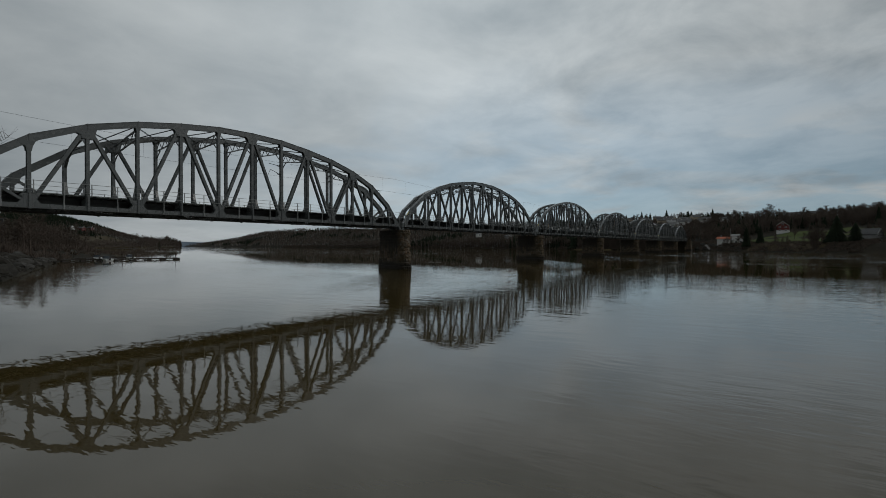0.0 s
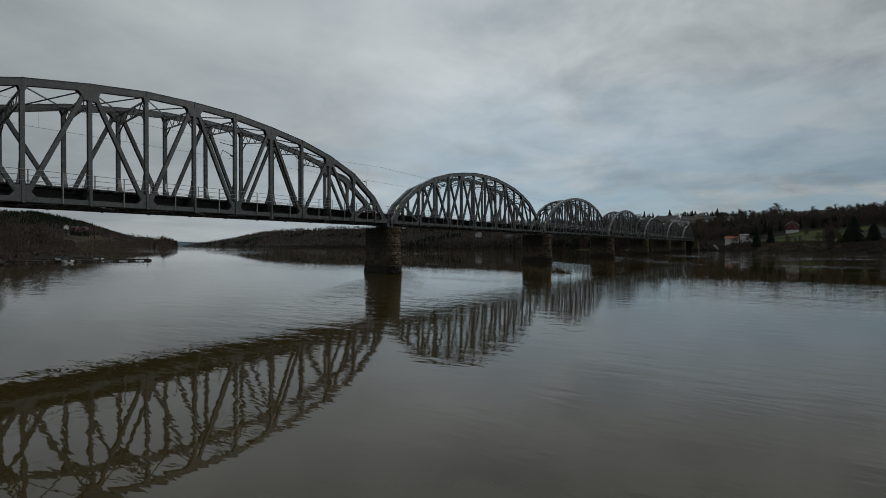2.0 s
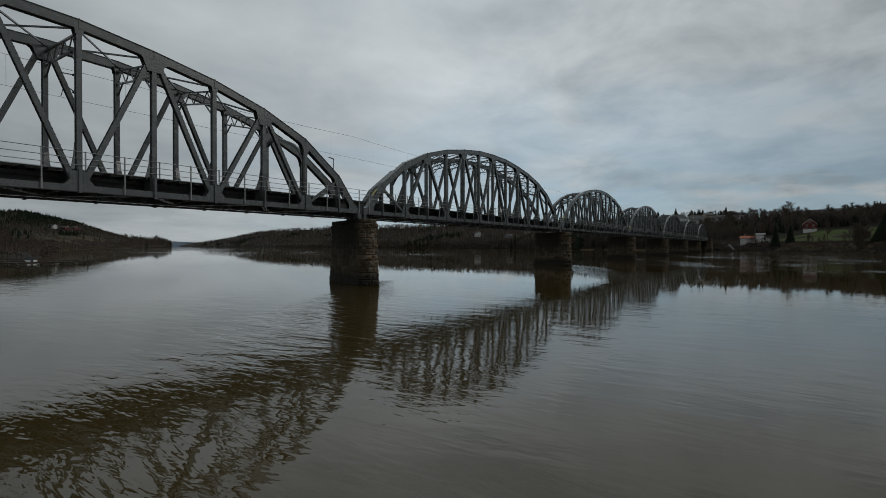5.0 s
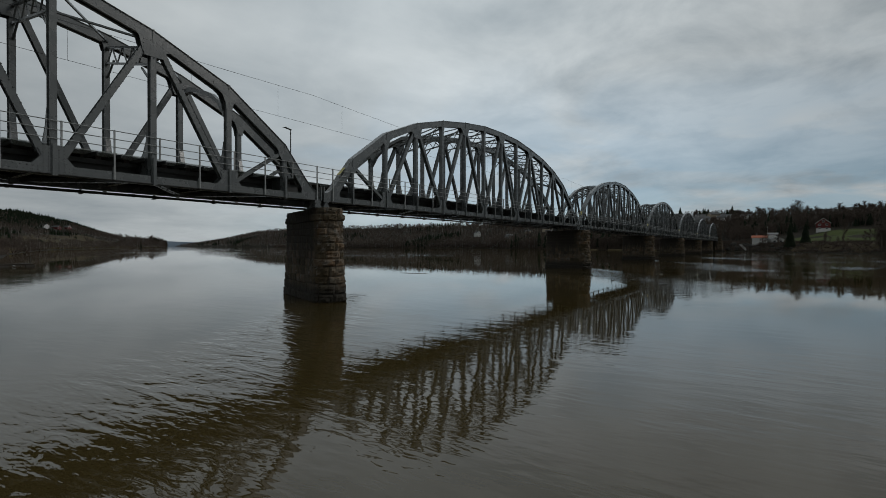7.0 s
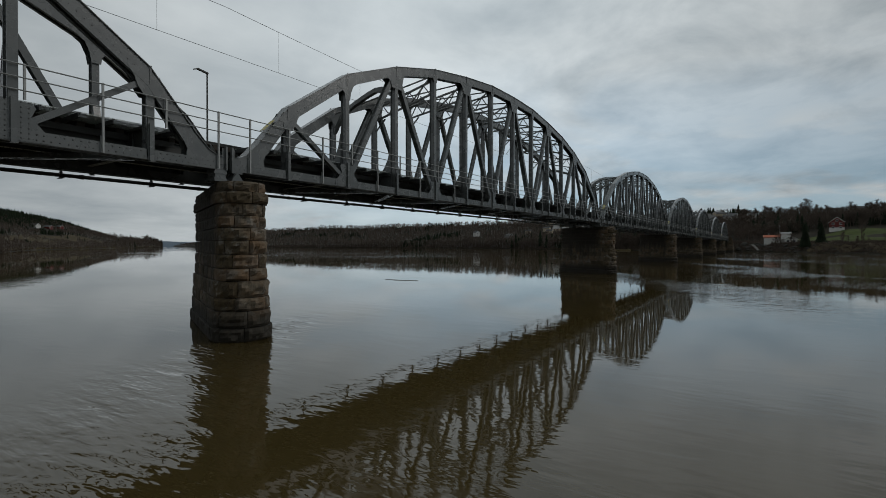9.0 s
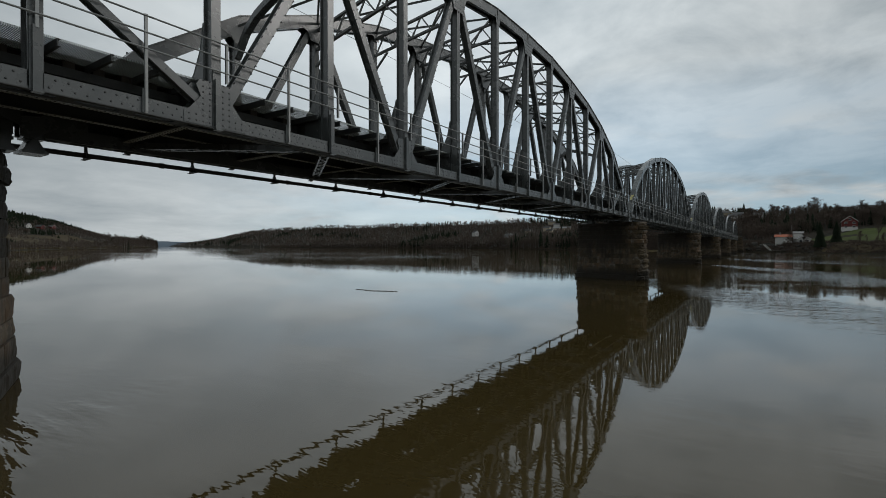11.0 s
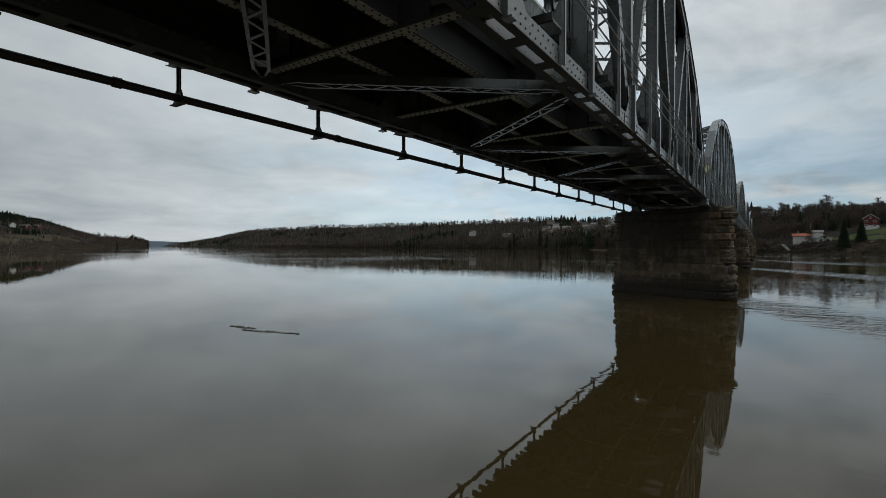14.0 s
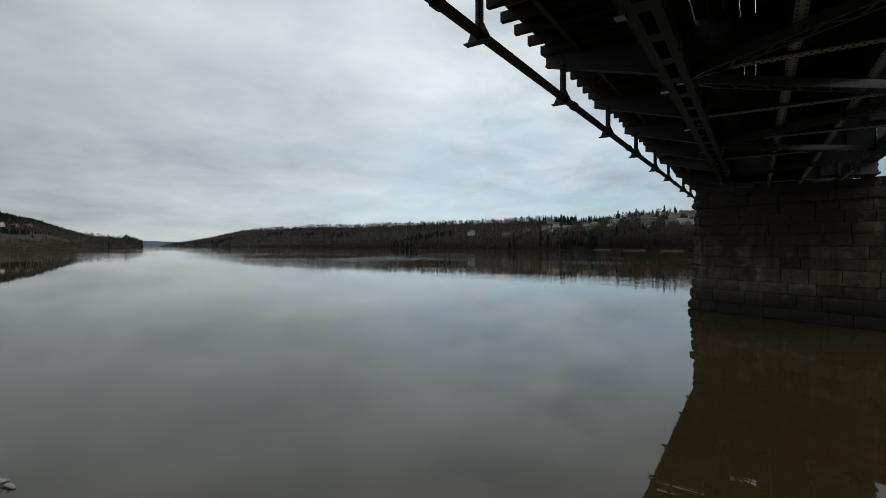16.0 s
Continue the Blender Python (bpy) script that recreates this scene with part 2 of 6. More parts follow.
def stone_material():
    m = surface("rock_faced_granite", (0.052, 0.041, 0.027), (0.160, 0.126, 0.084), 0.9, 2.1, 17, 1.0, own=0.42, spread=0.36)
    n, l = m.node_tree.nodes, m.node_tree.links
    b = n["Principled BSDF"]
    was = b.inputs["Base Color"].links[0].from_socket
    geo = n.new("ShaderNodeNewGeometry")
    # rusty ochre in some stones
    info = n.new("ShaderNodeObjectInfo")
    rust = n.new("ShaderNodeTexNoise")
    rust.inputs["Scale"].default_value, rust.inputs["Detail"].default_value = 1.7, 5
    l.new(geo.outputs["Position"], rust.inputs["Vector"])
    som = n.new("ShaderNodeMath")
    som.operation = "MULTIPLY_ADD"
    som.inputs[1].default_value = 0.45
    l.new(info.outputs["Random"], som.inputs[0])
    l.new(rust.outputs[0], som.inputs[2])
    orr = n.new("ShaderNodeMapRange")
    orr.inputs[1].default_value, orr.inputs[2].default_value, orr.inputs[4].default_value = 0.72, 0.98, 0.75
    l.new(som.outputs[0], orr.inputs[0])
    mix0 = n.new("ShaderNodeMix")
    mix0.data_type = "RGBA"
    mix0.inputs[7].default_value = (0.150, 0.086, 0.038, 1)
    l.new(orr.outputs[0], mix0.inputs[0])
    l.new(was, mix0.inputs[6])
    was = mix0.outputs[2]
    # pale lime bloom in ragged patches
    lime = n.new("ShaderNodeTexNoise")
    lime.inputs["Scale"].default_value, lime.inputs["Detail"].default_value, lime.inputs["Roughness"].default_value = 1.5, 10, 0.70
    l.new(geo.outputs["Position"], lime.inputs["Vector"])
    r = n.new("ShaderNodeMapRange")
    r.inputs[1].default_value, r.inputs[2].default_value, r.inputs[4].default_value = 0.555, 0.66, 0.60
    l.new(lime.outputs[0], r.inputs[0])
    mix = n.new("ShaderNodeMix")
    mix.data_type = "RGBA"
    mix.inputs[7].default_value = (0.31, 0.295, 0.265, 1)
    l.new(r.outputs[0], mix.inputs[0])
    l.new(was, mix.inputs[6])
    # wet weed at the water line
    sp = n.new("ShaderNodeSeparateXYZ")
    l.new(geo.outputs["Position"], sp.inputs[0])
    edge = n.new("ShaderNodeMath")
    edge.operation = "MULTIPLY_ADD"
    edge.inputs[1].default_value = -0.9
    l.new(lime.outputs[0], edge.inputs[0])
    l.new(sp.outputs[2], edge.inputs[2])
    w = n.new("ShaderNodeMapRange")
    w.inputs[1].default_value, w.inputs[2].default_value, w.inputs[3].default_value, w.inputs[4].default_value = 0.30, 1.15, 0.92, 0.0
    l.new(edge.outputs[0], w.inputs[0])
    mix2 = n.new("ShaderNodeMix")
    mix2.data_type = "RGBA"
    mix2.inputs[7].default_value = (0.020, 0.017, 0.012, 1)
    l.new(w.outputs[0], mix2.inputs[0])
    l.new(mix.outputs[2], mix2.inputs[6])
    # soot, seepage and deck shade under the bearings, coloured in as ragged tongues
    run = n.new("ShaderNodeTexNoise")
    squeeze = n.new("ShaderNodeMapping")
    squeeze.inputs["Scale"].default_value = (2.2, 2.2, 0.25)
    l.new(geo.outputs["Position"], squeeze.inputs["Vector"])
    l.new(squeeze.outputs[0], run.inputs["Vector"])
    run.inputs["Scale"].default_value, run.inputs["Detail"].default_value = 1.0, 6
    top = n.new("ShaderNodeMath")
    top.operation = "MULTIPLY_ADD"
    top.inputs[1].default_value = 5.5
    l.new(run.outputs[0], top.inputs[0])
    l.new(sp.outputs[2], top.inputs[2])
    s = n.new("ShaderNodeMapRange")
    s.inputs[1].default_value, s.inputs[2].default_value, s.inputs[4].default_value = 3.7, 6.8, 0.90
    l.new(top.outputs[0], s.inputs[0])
    # both painted under the deck; the pier's upstream end, outside the girders, stays pale
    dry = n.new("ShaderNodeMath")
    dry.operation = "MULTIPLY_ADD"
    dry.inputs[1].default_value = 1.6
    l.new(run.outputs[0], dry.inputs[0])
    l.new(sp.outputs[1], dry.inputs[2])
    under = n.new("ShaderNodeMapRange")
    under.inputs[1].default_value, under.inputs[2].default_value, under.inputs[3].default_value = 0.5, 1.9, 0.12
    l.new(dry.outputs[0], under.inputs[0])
    stain_shade = n.new("ShaderNodeMath")
    stain_shade.operation = "MULTIPLY"
    l.new(s.outputs[0], stain_shade.inputs[0])
    l.new(under.outputs[0], stain_shade.inputs[1])
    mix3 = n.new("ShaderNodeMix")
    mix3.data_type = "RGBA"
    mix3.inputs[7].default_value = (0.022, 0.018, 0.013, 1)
    l.new(stain_shade.outputs[0], mix3.inputs[0])
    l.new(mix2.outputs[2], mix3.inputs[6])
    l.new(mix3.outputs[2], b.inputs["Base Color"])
    return m


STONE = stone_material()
MORTAR = surface("pier_core", (0.045, 0.036, 0.026), (0.075, 0.06, 0.045), 0.95, 2, 20, 0.3)


def water_material():
    m = bpy.data.materials.new("brown_river_water")
    m.use_nodes = True
    n, l = m.node_tree.nodes, m.node_tree.links
    b = n["Principled BSDF"]
    b.inputs["Base Color"].default_value = (0.058, 0.042, 0.015, 1)
    b.inputs["Roughness"].default_value, b.inputs["IOR"].default_value = 0.02, 1.45
    geo = n.new("ShaderNodeNewGeometry")
    turn = n.new("ShaderNodeMapping")
    turn.inputs["Rotation"].default_value = (0, 0, radians(28))
    turn.inputs["Scale"].default_value = (1.0, 0.30, 1)
    l.new(geo.outputs["Position"], turn.inputs["Vector"])
    total = None
    for scale, detail, amount in ((0.35, 2, 0.11), (1.3, 3, 0.105), (4.5, 2, 0.034)):
        t = n.new("ShaderNodeTexNoise")
        t.inputs["Scale"].default_value, t.inputs["Detail"].default_value, t.inputs["Distortion"].default_value = scale, detail, 0.4
        l.new(turn.outputs[0], t.inputs["Vector"])
        k = n.new("ShaderNodeMath")
        k.operation = "MULTIPLY_ADD"
        l.new(t.outputs[0], k.inputs[0])
        k.inputs[1].default_value = amount
        if total is None:
            k.inputs[2].default_value = 0
        else:
            l.new(total, k.inputs[2])
        total = k.outputs[0]
    # smooth slicks and ruffled patches, drawn out along the current
    cur = n.new("ShaderNodeMapping")
    cur.inputs["Rotation"].default_value = (0, 0, radians(12))
    cur.inputs["Scale"].default_value = (0.022, 0.011, 1)
    l.new(geo.outputs["Position"], cur.inputs["Vector"])
    p = n.new("ShaderNodeTexNoise")
    p.inputs["Scale"].default_value, p.inputs["Detail"].default_value, p.inputs["Distortion"].default_value = 1.0, 4, 1.2
    l.new(cur.outputs[0], p.inputs["Vector"])
    r = n.new("ShaderNodeMapRange")
    r.inputs[1].default_value, r.inputs[2].default_value, r.inputs[3].default_value, r.inputs[4].default_value = 0.40, 0.62, 0.18, 1.0
    l.new(p.outputs[0], r.inputs[0])
    def calc(op, a, b=None, c=None, clamp=False):
        k = n.new("ShaderNodeMath")
        k.operation, k.use_clamp = op, clamp
        for i, v in enumerate((a, b, c)):
            if isinstance(v, (int, float)):
                k.inputs[i].default_value = v
            elif v is not None:
                l.new(v, k.inputs[i])
        return k.outputs[0]

    # wakes trail downstream from the piers; the reach beyond the second pier lies calmer
    sp = n.new("ShaderNodeSeparateXYZ")
    l.new(geo.outputs["Position"], sp.inputs[0])
    x, y = sp.outputs[0], sp.outputs[1]
    off = calc("WRAP", calc("ADD", x, calc("MULTIPLY", y, -1.5)), 28.53, -25.53)
    away = calc("MAXIMUM", calc("MULTIPLY", y, -1.0), 0.0)
    wide = calc("MULTIPLY_ADD", away, 0.45, 3.4)
    wake = calc("SUBTRACT", 1.0, calc("DIVIDE", calc("ABSOLUTE", calc("SUBTRACT", off, 1.5)), wide), None, True)
    wake = calc("MULTIPLY", wake, calc("MULTIPLY_ADD", away, -0.042, 1.0, True))
    wake = calc("MULTIPLY", wake, calc("MULTIPLY_ADD", y, -0.35, 0.9, True))
    calm = calc("MULTIPLY_ADD", x, -0.045, 0.75, True)
    calm = calc("MAXIMUM", calm, calc("MULTIPLY_ADD", x, 0.016, -0.90, True))
    # the current runs livelier in the open reach before the right bank
    open_reach = calc("MULTIPLY", calc("MULTIPLY_ADD", x, 0.010, -0.2, True), calc("MULTIPLY_ADD", y, -0.05, -0.1, True))
    lanes = n.new("ShaderNodeTexNoise")
    lanes.inputs["Scale"].default_value, lanes.inputs["Detail"].default_value, lanes.inputs["Distortion"].default_value = 0.045, 4, 0.8
    l.new(geo.outputs["Position"], lanes.inputs["Vector"])
    streak = n.new("ShaderNodeMapRange")
    streak.inputs[1].default_value, streak.inputs[2].default_value = 0.54, 0.62
    l.new(lanes.outputs[0], streak.inputs[0])
    base = calc("MULTIPLY", r.outputs[0], calc("ADD", calc("MULTIPLY_ADD", calm, 0.19, 0.045), calc("MULTIPLY", calc("MULTIPLY", open_reach, streak.outputs[0]), 0.7)))
    strength = calc("MINIMUM", calc("ADD", base, calc("MULTIPLY", wake, 1.3)), 1.35)
    bp = n.new("ShaderNodeBump")
    bp.inputs["Distance"].default_value = 1.0
    l.new(strength, bp.inputs["Strength"])
    l.new(total, bp.inputs["Height"])
    l.new(bp.outputs[0], b.inputs["Normal"])
    return m


WATER = water_material()


# ------------------------------------------------------------ mesh helpers
def part(name, bm, material, parent, label=""):
    me = bpy.data.meshes.new(name)
    bm.to_mesh(me)
    bm.free()
    me.materials.append(material)
    ob = new(name, me)
    ob.parent = parent
    return tagged(ob, label) if label else ob


def twin(name, ob, m):
    """Another piece on the same mesh, at the pose m under the same parent."""
    o = new(name, ob.data)
    o.parent, o.matrix_basis = ob.parent, m
    return o


SIX = ((0, 3, 2, 1), (4, 5, 6, 7), (0, 1, 5, 4), (1, 2, 6, 5), (2, 3, 7, 6), (3, 0, 4, 7))


def solid(bm, corners):
    v = [bm.verts.new(p) for p in corners]
    for f in SIX:
        bm.faces.new([v[i] for i in f])


def box(bm, x0, x1, y0, y1, z0, z1):
    y0, y1 = min(y0, y1), max(y0, y1)
    solid(bm, ((x0, y0, z0), (x1, y0, z0), (x1, y1, z0), (x0, y1, z0), (x0, y0, z1), (x1, y0, z1), (x1, y1, z1), (x0, y1, z1)))


def bar(bm, a, b, w, d, side=(0, 1, 0)):
    """A bar from a to b: d thick along side, w across it."""
    a, b, s = Vector(a), Vector(b), Vector(side)
    t = (b - a).normalized()
    n = t.cross(s).normalized() * (w / 2)
    s = n.cross(t).normalized() * (d / 2)
    solid(bm, [p + i * n + j * s for p in (a, b) for i, j in ((-1, -1), (1, -1), (1, 1), (-1, 1))])


def plate(bm, outline, y0, y1):
    """A flat plate from an outline in x and z, between two depths."""
    a = [bm.verts.new((x, y0, z)) for x, z in outline]
    b = [bm.verts.new((x, y1, z)) for x, z in outline]
    n = len(outline)
    bm.faces.new(a)
    bm.faces.new(b[::-1])
    for i in range(n):
        bm.faces.new((a[i], b[i], b[(i + 1) % n], a[(i + 1) % n]))
    bmesh.ops.recalc_face_normals(bm, faces=bm.faces[:])


def ribbon(bm, line, y0, y1, thick):
    """A bent strip along a line in x and z, from y0 to y1, thick below the line."""
    rings = []
    n = len(line)
    for k in range(n):
        (xa, za), (xb, zb) = line[max(k - 1, 0)], line[min(k + 1, n - 1)]
        d = Vector((xb - xa, zb - za)).normalized()
        x, z = line[k]
        u, w = x + d.y * thick, z - d.x * thick
        rings.append([bm.verts.new(p) for p in ((x, y0, z), (x, y1, z), (u, y1, w), (u, y0, w))])
    for a, b in zip(rings, rings[1:]):
        for k in range(4):
            bm.faces.new((a[k], a[(k + 1) % 4], b[(k + 1) % 4], b[k]))
    bm.faces.new(rings[0])
    bm.faces.new(rings[-1][::-1])
    bmesh.ops.recalc_face_normals(bm, faces=bm.faces[:])


def tube(bm, a, b, r0, r1=None, sides=6):
    a, b = Vector(a), Vector(b)
    r1 = r0 if r1 is None else r1
    t = (b - a).normalized()
    n = t.cross(Vector((0, 0, 1)) if abs(t.z) < 0.9 else Vector((1, 0, 0))).normalized()
    s = t.cross(n)
    rings = [[bm.verts.new(p + r * (math.cos(k * math.tau / sides) * n + math.sin(k * math.tau / sides) * s)) for k in range(sides)] for p, r in ((a, r0), (b, r1))]
    for k in range(sides):
        bm.faces.new((rings[0][k], rings[0][(k + 1) % sides], rings[1][(k + 1) % sides], rings[1][k]))
    bm.faces.new(rings[0][::-1])
    bm.faces.new(rings[1])


def rivet(bm, p, normal, r=0.032):
    p, nn = Vector(p), Vector(normal)
    u = nn.cross(Vector((0.3, 0.5, 0.8))).normalized()
    w = nn.cross(u)
    a = [bm.verts.new(p + r * (math.cos(k * math.tau / 6) * u + math.sin(k * math.tau / 6) * w)) for k in range(6)]
    c = [bm.verts.new(p + 0.62 * (q.co - p) + nn * r * 0.55) for q in a]
    top = bm.verts.new(p + nn * r * 0.72)
    for k in range(6):
        bm.faces.new((a[k], a[(k + 1) % 6], c[(k + 1) % 6], c[k]))
        bm.faces.new((c[k], c[(k + 1) % 6], top))


def mesh_object(name, verts, tris, material, parent=None):
    """One mesh from arrays of corners and triangles."""
    me = bpy.data.meshes.new(name)
    v, f = np.asarray(verts, np.float32), np.asarray(tris, np.int32)
    me.vertices.add(len(v))
    me.vertices.foreach_set("co", v.ravel())
    me.loops.add(3 * len(f))
    me.loops.foreach_set("vertex_index", f.ravel())
    me.polygons.add(len(f))
    me.polygons.foreach_set("loop_start", np.arange(0, 3 * len(f), 3, dtype=np.int32))
    me.update(calc_edges=True)
    me.validate()
    me.materials.append(material)
    ob = new(name, me)
    ob.parent = parent
    return ob


# ------------------------------------------------------------ the bridge: sizes
SPAN, W, ZB, CHORD = 53.40, 5.27, 6.80, 0.36
ZC = ZB + CHORD
TOP = {1: 10.05, 2: 12.67, 3: 14.28, 4: 15.33, 5: 15.99, 6: 16.46, 7: 16.56}
NX = {1: 2.95, 13: SPAN - 2.95} | {i: 4.0 * i - 1.30 for i in range(2, 13)}
NZ = {i: TOP[min(i, 14 - i)] for i in range(1, 14)}
DEPTH = 0.49


def member(bm, a, b, y, s, wide=0.34, web=0.20, deep=0.40):
    """A riveted H member in the truss plane from a to b: two flange plates and a thick web. y: the outer face, s: the way inwards."""
    t = Vector((b[0] - a[0], b[1] - a[1])).normalized()
    n = Vector((-t.y, t.x))
    f, w, h = 0.03, web / 2, wide / 2
    profile = ((-h, 0), (h, 0), (h, f), (w, f), (w, deep - f), (h, deep - f), (h, deep), (-h, deep), (-h, deep - f), (-w, deep - f), (-w, f), (-h, f))
    ends = [[bm.verts.new((p[0] + n.x * c, y + s * d, p[1] + n.y * c)) for c, d in profile] for p in (a, b)]
    for k in range(12):
        q = (k + 1) % 12
        bm.faces.new((ends[0][k], ends[0][q], ends[1][q], ends[1][k]))
    bm.faces.new(ends[0])
    bm.faces.new(ends[1][::-1])
    bmesh.ops.recalc_face_normals(bm, faces=bm.faces[:])


def truss(span, dx, y, s):
    """One truss plane. dx: its shift along the bridge, y: its outer face, s: +1 where inwards is +y."""
    X = {i: v + dx for i, v in NX.items()}
    x0, x1 = 0.07 + dx, SPAN - 0.07 + dx
    # bottom chord: two webs with angles, battens below
    for a, b in ((0.0, 0.025), (0.395, 0.42)):
        bm = bmesh.new()
        box(bm, x0 + 1.62, x1 - 1.62, y + s * a, y + s * b, ZB, ZC)
        part("bottom_chord", bm, STEEL, span)
    # the dark tone also stands in for shade beneath the chord
    bm = bmesh.new()
    for a, b in ((-0.035, 0.115), (0.305, 0.455)):
        box(bm, x0, x1, y + s * a, y + s * b, ZB - 0.022, ZB - 0.002)
    for k in range(44):
        m = x0 + 0.9 + 1.18 * k
        box(bm, m, m + 0.32, y + s * 0.10, y + s * 0.32, ZB - 0.020, ZB - 0.006)
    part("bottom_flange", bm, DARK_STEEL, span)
    # top chord: a bent box with a cover plate, swept down to the bearings at its ends
    crown = [(0.0, 7.30), (0.42, 7.36), (0.72, 7.52), (0.98, 7.78), (1.25, 8.06)]
    left = [(x0 + x, z) for x, z in crown]
    right = [(x1 - x, z) for x, z in crown[::-1]]
    upper = left + [(X[i], NZ[i]) for i in range(1, 14)] + right
    lower = [(x0 + 1.62, ZC), (x0 + 1.58, 7.42), (x0 + 1.70, 7.68)]
    for i in range(1, 14):
        drop = DEPTH * (1.28 if i in (1, 13) else 1.16 if i in (2, 12) else 1.05)
        lower.append((X[i] + (0.12 if i < 3 else -0.12 if i > 11 else 0), NZ[i] - drop))
    lower += [(x1 - 1.70, 7.68), (x1 - 1.58, 7.42), (x1 - 1.62, ZC)]
    up_line = upper[2:19] + upper[19:21]
    for a, b in ((0.0, 0.03), (0.39, 0.42)):
        bm = bmesh.new()
        for k in range(len(lower) - 1):
            plate(bm, [lower[k], lower[k + 1], up_line[k + 1], up_line[k]], y + s * a, y + s * b)
        plate(bm, [(x0, ZB), (x0 + 1.62, ZB), lower[0], up_line[0], upper[1], (x0, 7.30)], y + s * a, y + s * b)
        plate(bm, [(x1, ZB), (x1, 7.30), upper[-2], up_line[-1], lower[-1], (x1 - 1.62, ZB)], y + s * a, y + s * b)
        bmesh.ops.remove_doubles(bm, verts=bm.verts[:], dist=0.001)
        part("top_chord", bm, STEEL, span)
    bm = bmesh.new()
    ribbon(bm, [(x, z + 0.015) for x, z in upper], y - s * 0.05, y + s * 0.47, 0.03)
    part("cover_plate", bm, STEEL, span)
    for m in (0.05, 0.37):
        bm = bmesh.new()
        ribbon(bm, [(x, z + 0.012) for x, z in lower[2:-2]], y + s * (m - 0.07), y + s * (m + 0.07), 0.025)
        part("chord_angle", bm, STEEL, span)
    # splice strips across the chord over each node
    for i in range(1, 14):
        bm = bmesh.new()
        box(bm, X[i] - 0.035, X[i] + 0.035, y - s * 0.03, y, NZ[i] - DEPTH - 0.1, NZ[i] + 0.05)
        part("splice_strip", bm, STEEL, span)
    # upper gussets
    for i in range(1, 14):
        bm = bmesh.new()
        z = NZ[i] - DEPTH
        if i in (1, 13):
            c = 1 if i == 1 else -1
            out = [(X[i] - c * 0.22, z - 0.55), (X[i] - c * 0.28, z - 0.25), (X[i] - c * 0.55, z - 0.20), (X[i] - c * 0.3, z + 0.2), (X[i] + c * 0.75, z + 0.42), (X[i] + c * 0.52, z + 0.05), (X[i] + c * 0.42, z - 0.25), (X[i] + c * 0.2, z - 0.55)]
        elif i in (2, 12):
            c = 1 if i == 2 else -1
            out = [(X[i] - c * 0.17, z - 0.85), (X[i] - c * 0.21, z - 0.55), (X[i] - c * 0.36, z - 0.38), (X[i] - c * 0.75, z - 0.30), (X[i] - c * 0.4, z + 0.1), (X[i] + c * 0.95, z + 0.55), (X[i] + c * 0.90, z + 0.30), (X[i] + c * 0.42, z - 0.05), (X[i] + c * 0.24, z - 0.45), (X[i] + c * 0.17, z - 0.85)]
        elif i % 2:
            t = (NZ[i + 1] - NZ[i - 1]) / 8.0
            out = [(X[i] - 0.42, z - 0.80), (X[i] - 0.52, z - 0.52), (X[i] - 0.66, z - 0.20 - t * 0.7), (X[i] - 0.90, z - 0.02 - t), (X[i] - 0.8, z + 0.08 - t), (X[i] + 0.8, z + 0.08 + t), (X[i] + 0.90, z - 0.02 + t), (X[i] + 0.66, z - 0.20 + t * 0.7), (X[i] + 0.52, z - 0.52), (X[i] + 0.42, z - 0.80)]
        else:
            out = [(X[i] - 0.17, z - 0.35), (X[i] - 0.26, z), (X[i] - 0.24, z + 0.1), (X[i] + 0.24, z + 0.1), (X[i] + 0.26, z), (X[i] + 0.17, z - 0.35)]
        plate(bm, out, y - s * 0.014, y)
        part("upper_gusset", bm, STEEL, span)
        bm = bmesh.new()
        plate(bm, out, y + s * 0.42, y + s * 0.434)
        part("upper_gusset", bm, STEEL, span)
    # lower gussets at the even nodes
    for i in range(2, 13, 2):
        bm = bmesh.new()
        out = [(X[i] - 0.85, ZB + 0.02), (X[i] + 0.85, ZB + 0.02), (X[i] + 0.85, ZC - 0.05), (X[i] + 0.72, ZC + 0.02), (X[i] + 0.42, ZC + 0.38), (X[i] + 0.54, ZC + 0.66), (X[i] + 0.44, ZC + 0.80), (X[i] - 0.44, ZC + 0.80), (X[i] - 0.54, ZC + 0.66), (X[i] - 0.42, ZC + 0.38), (X[i] - 0.72, ZC + 0.02), (X[i] - 0.85, ZC - 0.05)]
        plate(bm, out, y - s * 0.014, y)
        part("lower_gusset", bm, STEEL, span)
        bm = bmesh.new()
        plate(bm, out, y + s * 0.42, y + s * 0.434)
        part("lower_gusset", bm, STEEL, span)
    # posts, each with an outer stiffener down to the chord and a knee inside
    for i in range(1, 14):
        bm = bmesh.new()
        member(bm, (X[i], ZB + 0.05), (X[i], NZ[i] - DEPTH + 0.05), y, s, 0.26, 0.14, 0.36)
        part("post", bm, STEEL, span)
        bm = bmesh.new()
        box(bm, X[i] - 0.07, X[i] + 0.07, y - s * 0.10, y - s * 0.014, ZB - 0.06, 8.05)
        box(bm, X[i] - 0.11, X[i] + 0.11, y - s * 0.030, y - s * 0.014, ZB - 0.03, 8.3)
        box(bm, X[i] - 0.09, X[i] + 0.09, y - s * 0.17, y - s * 0.014, ZB - 0.075, ZB - 0.045)
        part("stiffener", bm, STEEL, span)
